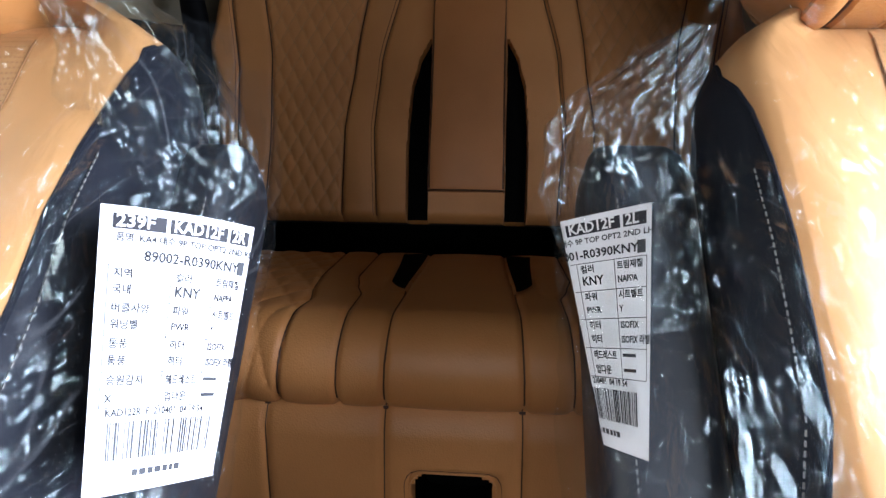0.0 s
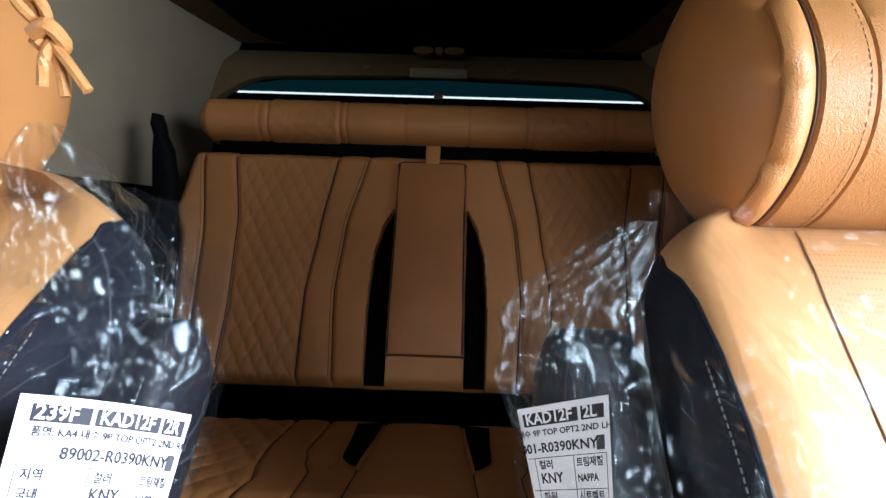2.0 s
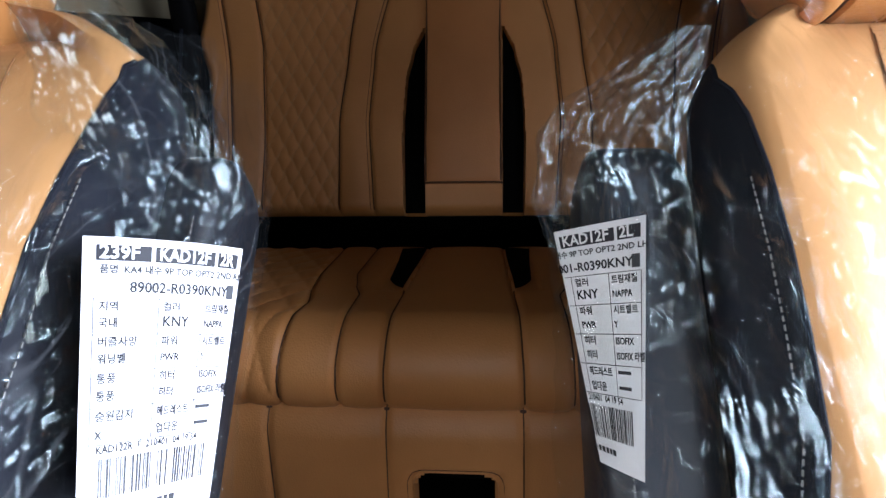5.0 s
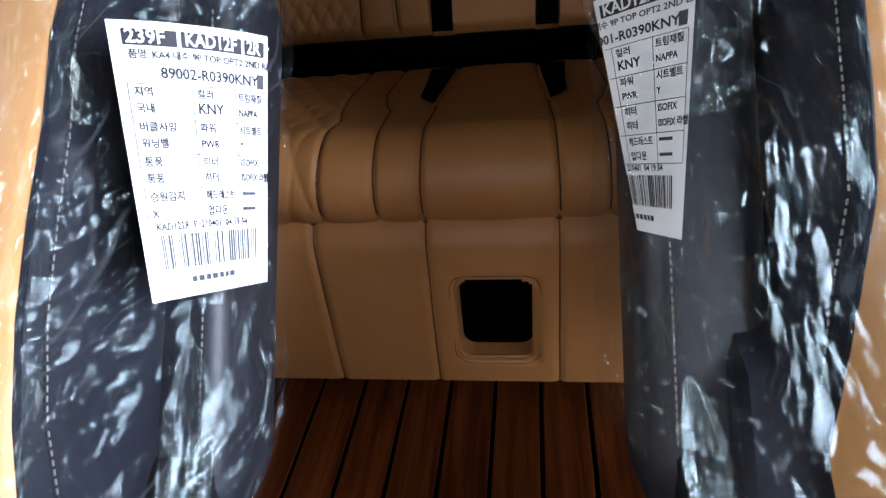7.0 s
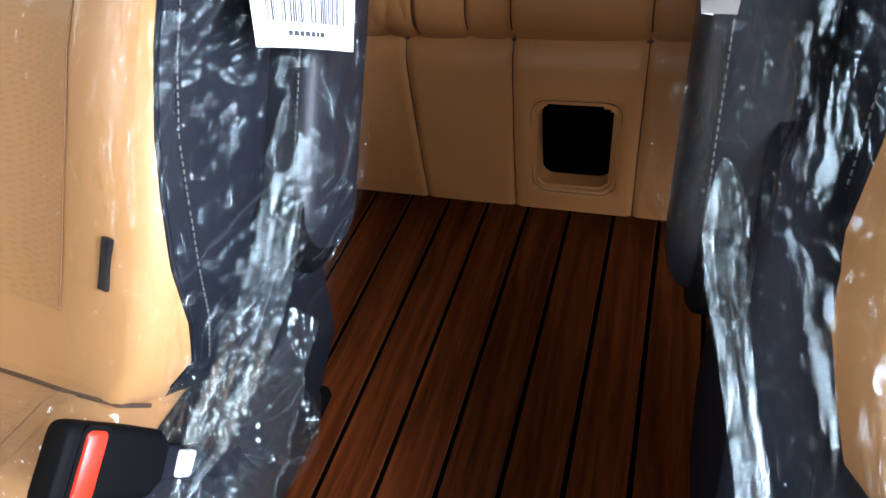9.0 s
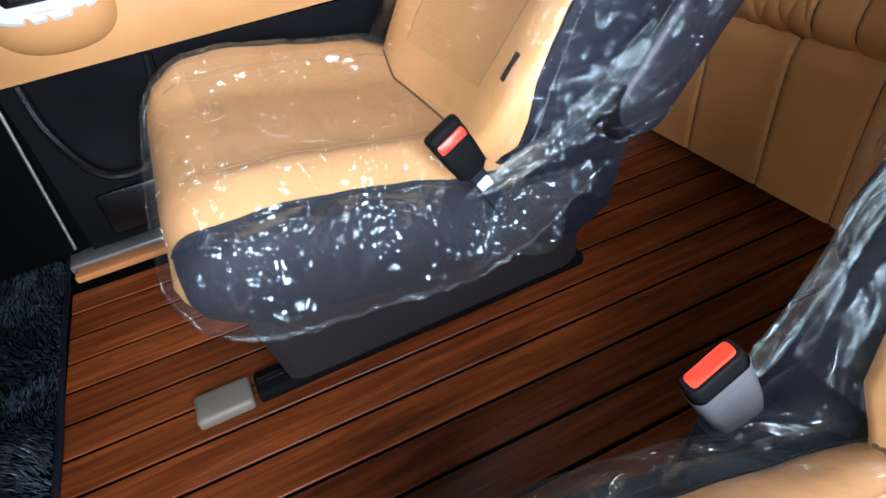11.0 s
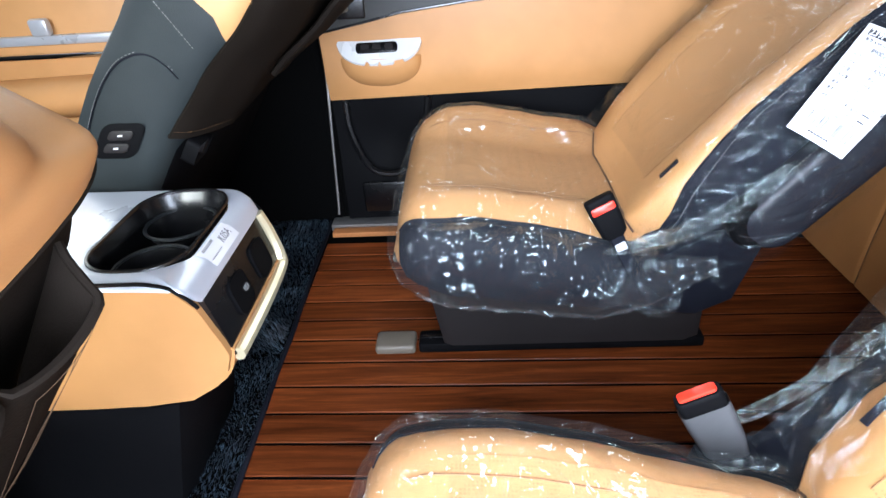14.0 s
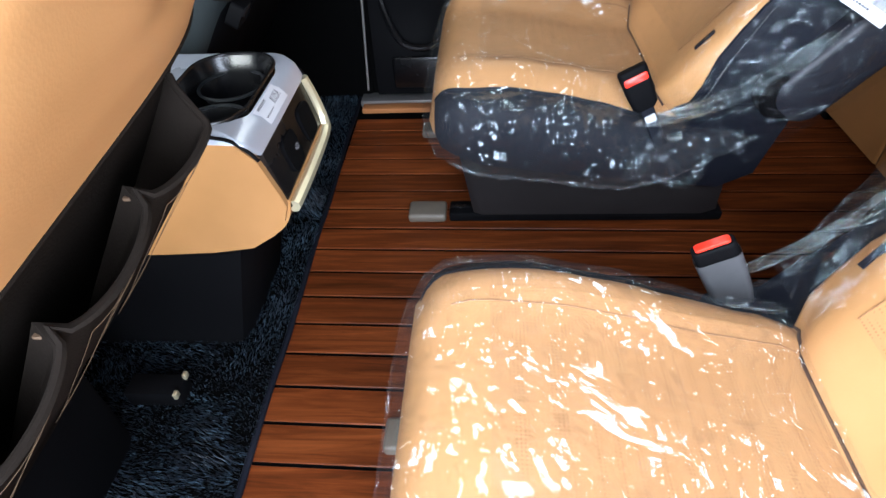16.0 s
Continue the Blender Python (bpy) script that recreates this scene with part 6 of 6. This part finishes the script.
    low = sheet(lambda i, j: fr.at(0.25 - 0.49 * i, -0.25 + 0.40 * j, -0.004 - 0.045 * min(1, i / 0.25) ** 0.6), 30, 12)
    part("lower_shell", low, BLACKPLASTIC, st, "black plastic lower shell")
    recess = part("outlet_recess", loft([[fr.at(0.205 + p * k, 0.075 + q * k, w) for p, q in round_rect(0.062, 0.045, 0.008, 3)] for w, k in ((-0.03, 1.0), (-0.054, 1.0), (-0.046, 0.8))]), BLACKPLASTIC, st, "black plastic outlet recess")
    part("outlet", loft([[fr.at(0.198 + p, 0.080 + q, w) for p, q in round_rect(0.018, 0.026, 0.004, 3)] for w in (-0.044, -0.0535)]), RISER, recess)

    # gathered map pocket
    def pouch(i, j):
        u = 0.045 - 0.29 * i
        return fr.at(u, 0.205 + 0.03 * i + 0.22 * j, -0.066 + rear(0.205 + 0.03 * i + 0.22 * j) - (0.012 + 0.032 * j) * (0.6 + 0.4 * abs(math.sin(2.5 * math.pi * i))))
    pk = part("map_pocket", thick(sheet(pouch, 40, 12), 0.006), BROWN, st, "dark brown leather map pocket")
    part("pocket_edge", tube([pouch(0, j / 12) for j in range(13)], 0.007, 6), BROWN, pk)
    part("pocket_edge", tube([pouch(i / 40, 0) for i in range(41)], 0.004, 6), BROWN, pk)
    for i in (0.2, 0.35, 0.5, 0.65, 0.8):
        part("stitching", stitched([Vector(pouch(i, j / 12)) + Vector((0.003, 0.006, 0.002)) for j in range(13)], 0.006, 0.0009), TANTHREAD, pk)
    part("cushion", box((-0.72, -1.25, 0.24), (-0.215, -0.74, 0.42), 0.05, 4), TAN, st, "tan leather cushion")
    part("seat_base", box((-0.70, -1.15, 0.0), (-0.24, -0.72, 0.25), 0.02), BLACKPLASTIC, st)
    return st


passenger_seat()


def driver_seat():
    st = thing("front_driver_seat", (0.52, -0.85, 0.0), "tan leather front seat with dark map pockets on its back", "car seat", "front seats")
    fr = Frame(0.52, -1, -0.357, 0.704, radians(33))

    def ring(v, sunk=0.0):
        wide = along([(-0.62, 0.215), (-0.20, 0.228), (-0.03, 0.223), (0.026, 0.189), (0.081, 0.133), (0.125, 0.080), (0.150, 0.046), (0.165, 0.012)], v) - sunk
        deep = along([(-0.62, 0.03), (-0.20, 0.045), (0.0, 0.050), (0.08, 0.048), (0.13, 0.038), (0.165, 0.010)], v) - sunk
        pts = []
        for k in range(28):
            t = math.pi * k / 27
            c, s = math.cos(t), math.sin(t)
            pts.append((wide * math.copysign(abs(c) ** 0.5, c), -deep * abs(s) ** 0.55))
        front = along([(-0.62, 0.09), (0.05, 0.08), (0.165, 0.012)], v)
        pts += [(-wide, front * 0.6), (-wide * 0.85, front), (-wide * 0.4, front * 0.8), (wide * 0.4, front * 0.8), (wide * 0.85, front), (wide, front * 0.6)]
        return pts

    def border(u):
        return -0.014 + 0.205 * u
    vs = [-0.62 + 0.06 * k for k in range(9)] + [-0.10 + 0.02 * k for k in range(9)] + [0.075 + 0.009 * k for k in range(11)]
    part("lower_back", loft([[fr.at(u, min(v, border(u) + 0.012), w) for u, w in ring(v, 0.003)] for v in vs if v <= 0.07]), BROWN, st, "dark brown leather lower back")
    part("upper_back", loft([[fr.at(u, border(u) + (v - border(u)) * 1.0 if v > 0.07 else border(u) + (0.07 - border(u)) * (v + 0.10) / 0.17, w) for u, w in ring(max(v, -0.03))] for v in vs if v >= -0.101]), TAN, st, "smooth tan leather upper back")
    part("seam", tube([Vector(fr.at(u * 1.002, 0.147, w * 1.03)) for u, w in ring(0.147)[:28]], 0.0016, 6), THREADSHADE, st)
    part("border_seam", tube([Vector(fr.at(u, border(u), w - 0.0005)) for u, w in ring(-0.03)[2:26]], 0.0018, 6), BROWN, st)

    # three hanging map pockets in a row
    def pocket(i, j, out=0.0):
        u = 0.160 - 0.315 * i
        lobe = abs(math.sin(3 * math.pi * i)) ** 0.4 if 0.001 < i < 0.999 else 0.0
        rim = -0.052 + 0.27 * u - 0.006 * lobe
        ends = min(1.0, 14 * i, 14 * (1 - i))
        gap = along([(0.0, 0.0), (0.06, 0.012), (0.5, 0.020), (1.0, 0.026)], j) * ends + (0.018 * lobe * j + 0.004 * lobe) * ends
        return fr.at(u, rim - 0.30 * (1 - j), -0.043 - gap - out)
    pk = part("map_pocket", thick(sheet(pocket, 60, 24), 0.004), BROWN, st, "row of dark brown leather map pockets")
    part("hem", tube([pocket(i / 60, 1.0) for i in range(61)], 0.0032, 6), BROWN, pk)
    for m in range(3):
        c = m / 3
        for a, b in (((0.05, 0.93), (0.27, 0.93)), ((0.05, 0.93), (0.13, 0.28)), ((0.10, 0.93), (0.17, 0.28)), ((0.27, 0.93), (0.20, 0.28))):
            pts = [Vector(pocket(c + a[0] + (b[0] - a[0]) * t / 16, a[1] + (b[1] - a[1]) * t / 16, 0.0026)) for t in range(17)]
            part("stitching", tube(pts, 0.0003, 5), POCKETTHREAD, pk)
    for i in (0.333, 0.667):
        p = Vector(pocket(i, 1.0))
        part("tag", box(p + Vector((-0.007, -0.011, -0.004)), p + Vector((0.005, -0.005, -0.001)), 0.001), POCKETTHREAD, pk, "small woven tag at the pocket fold")
    part("cushion", box((0.27, -1.25, 0.24), (0.77, -0.68, 0.40), 0.05, 4), TAN, st)
    part("seat_base", box((0.30, -1.15, 0.0), (0.74, -0.66, 0.25), 0.02), BLACKPLASTIC, st)
    rail = part("seat_rail", box((0.20, -0.70, 0.012), (0.245, -0.60, 0.05), 0.006), BLACKPLASTIC, st)
    for dx in (0.0, 0.04):
        part("rail_bolt", box((0.20 + dx, -0.605, 0.045), (0.212 + dx, -0.598, 0.058), 0.002), GOLD, rail)
    return st


driver_seat()


# ---- floor mat ----
def mat():
    m = thing("floor_mat", (0, -0.65, 0.0), "navy-black shaggy floor mat with a bound edge", "floor mat")
    x0, x1, y0, y1 = -0.925, 0.80, -1.15, -0.475

    def edge(x):
        return y1 - 0.006 + 0.032 * (x - x0) / (x1 - x0)
    part("backing", loft([[(x0, y0, z), (x1, y0, z), (x1, edge(x1), z), (x0, edge(x0), z)] for z in (0.0, 0.010)]), DARKVOID, m, smooth=False)
    part("binding", tube([(x0 + (x1 - x0) * k / 12, edge(x0 + (x1 - x0) * k / 12) + 0.002 * math.sin(2.1 * k), 0.008) for k in range(13)], 0.006, 8), BLACK, m, "black bound edge")
    rng = random.Random(3)
    verts, faces = [], []
    for k in range(88000):
        x, y = rng.uniform(x0 + 0.005, x1), rng.uniform(y0, y1 + 0.026)
        if y > edge(x) - 0.004 or y < -0.8 and rng.random() < 0.6:
            continue
        a = rng.uniform(0, 2 * math.pi)
        flow = 3.2 * noise.noise(Vector((x * 9, y * 9, 0.3))) + rng.uniform(-0.5, 0.5)
        lean = rng.uniform(0.004, 0.012)
        h = rng.uniform(0.009, 0.017)
        w = rng.uniform(0.0005, 0.0009)
        n = len(verts)
        dx, dy = w * math.cos(a), w * math.sin(a)
        tx, ty = lean * math.cos(flow), lean * math.sin(flow)
        verts += [(x - dx, y - dy, 0.008), (x + dx, y + dy, 0.008), (x + tx * 0.5 + dx, y + ty * 0.5 + dy, 0.008 + h * 0.7), (x + tx * 0.5 - dx, y + ty * 0.5 - dy, 0.008 + h * 0.7), (x + tx, y + ty, 0.008 + h)]
        faces += [(n, n + 1, n + 2, n + 3), (n + 3, n + 2, n + 4)]
    me = bpy.data.meshes.new("pile")
    o = ORIGIN[m]
    me.from_pydata([(p[0] - o.x, p[1] - o.y, p[2] - o.z) for p in verts], [], faces)
    me.materials.append(FUR)
    ob = new("pile", me)
    ob.parent = m
    tagged(ob, "dark blue-black shaggy pile", kind="stuff")
    return m


mat()


# ---- planks ----
def planks():
    y0, y1 = -0.47, 1.40
    pitch, gapw = 0.0742, 0.0070
    b = box((-(pitch - gapw) / 2, y0, -0.012), ((pitch - gapw) / 2, y1, 0.0), 0.0011, 1)
    for v in b.verts:
        v.co.x += 0.018 * (v.co.y - 0.2)
    me = bpy.data.meshes.new("plank")
    b.to_mesh(me)
    b.free()
    me.materials.append(TEAK)
    o = ORIGIN[subfloor]
    for k in range(-11, 12):
        ob = new("plank", me)
        ob.parent = subfloor
        ob.location = (0.052 + pitch * (k + 0.5) - o.x, -o.y, -o.z)


planks()
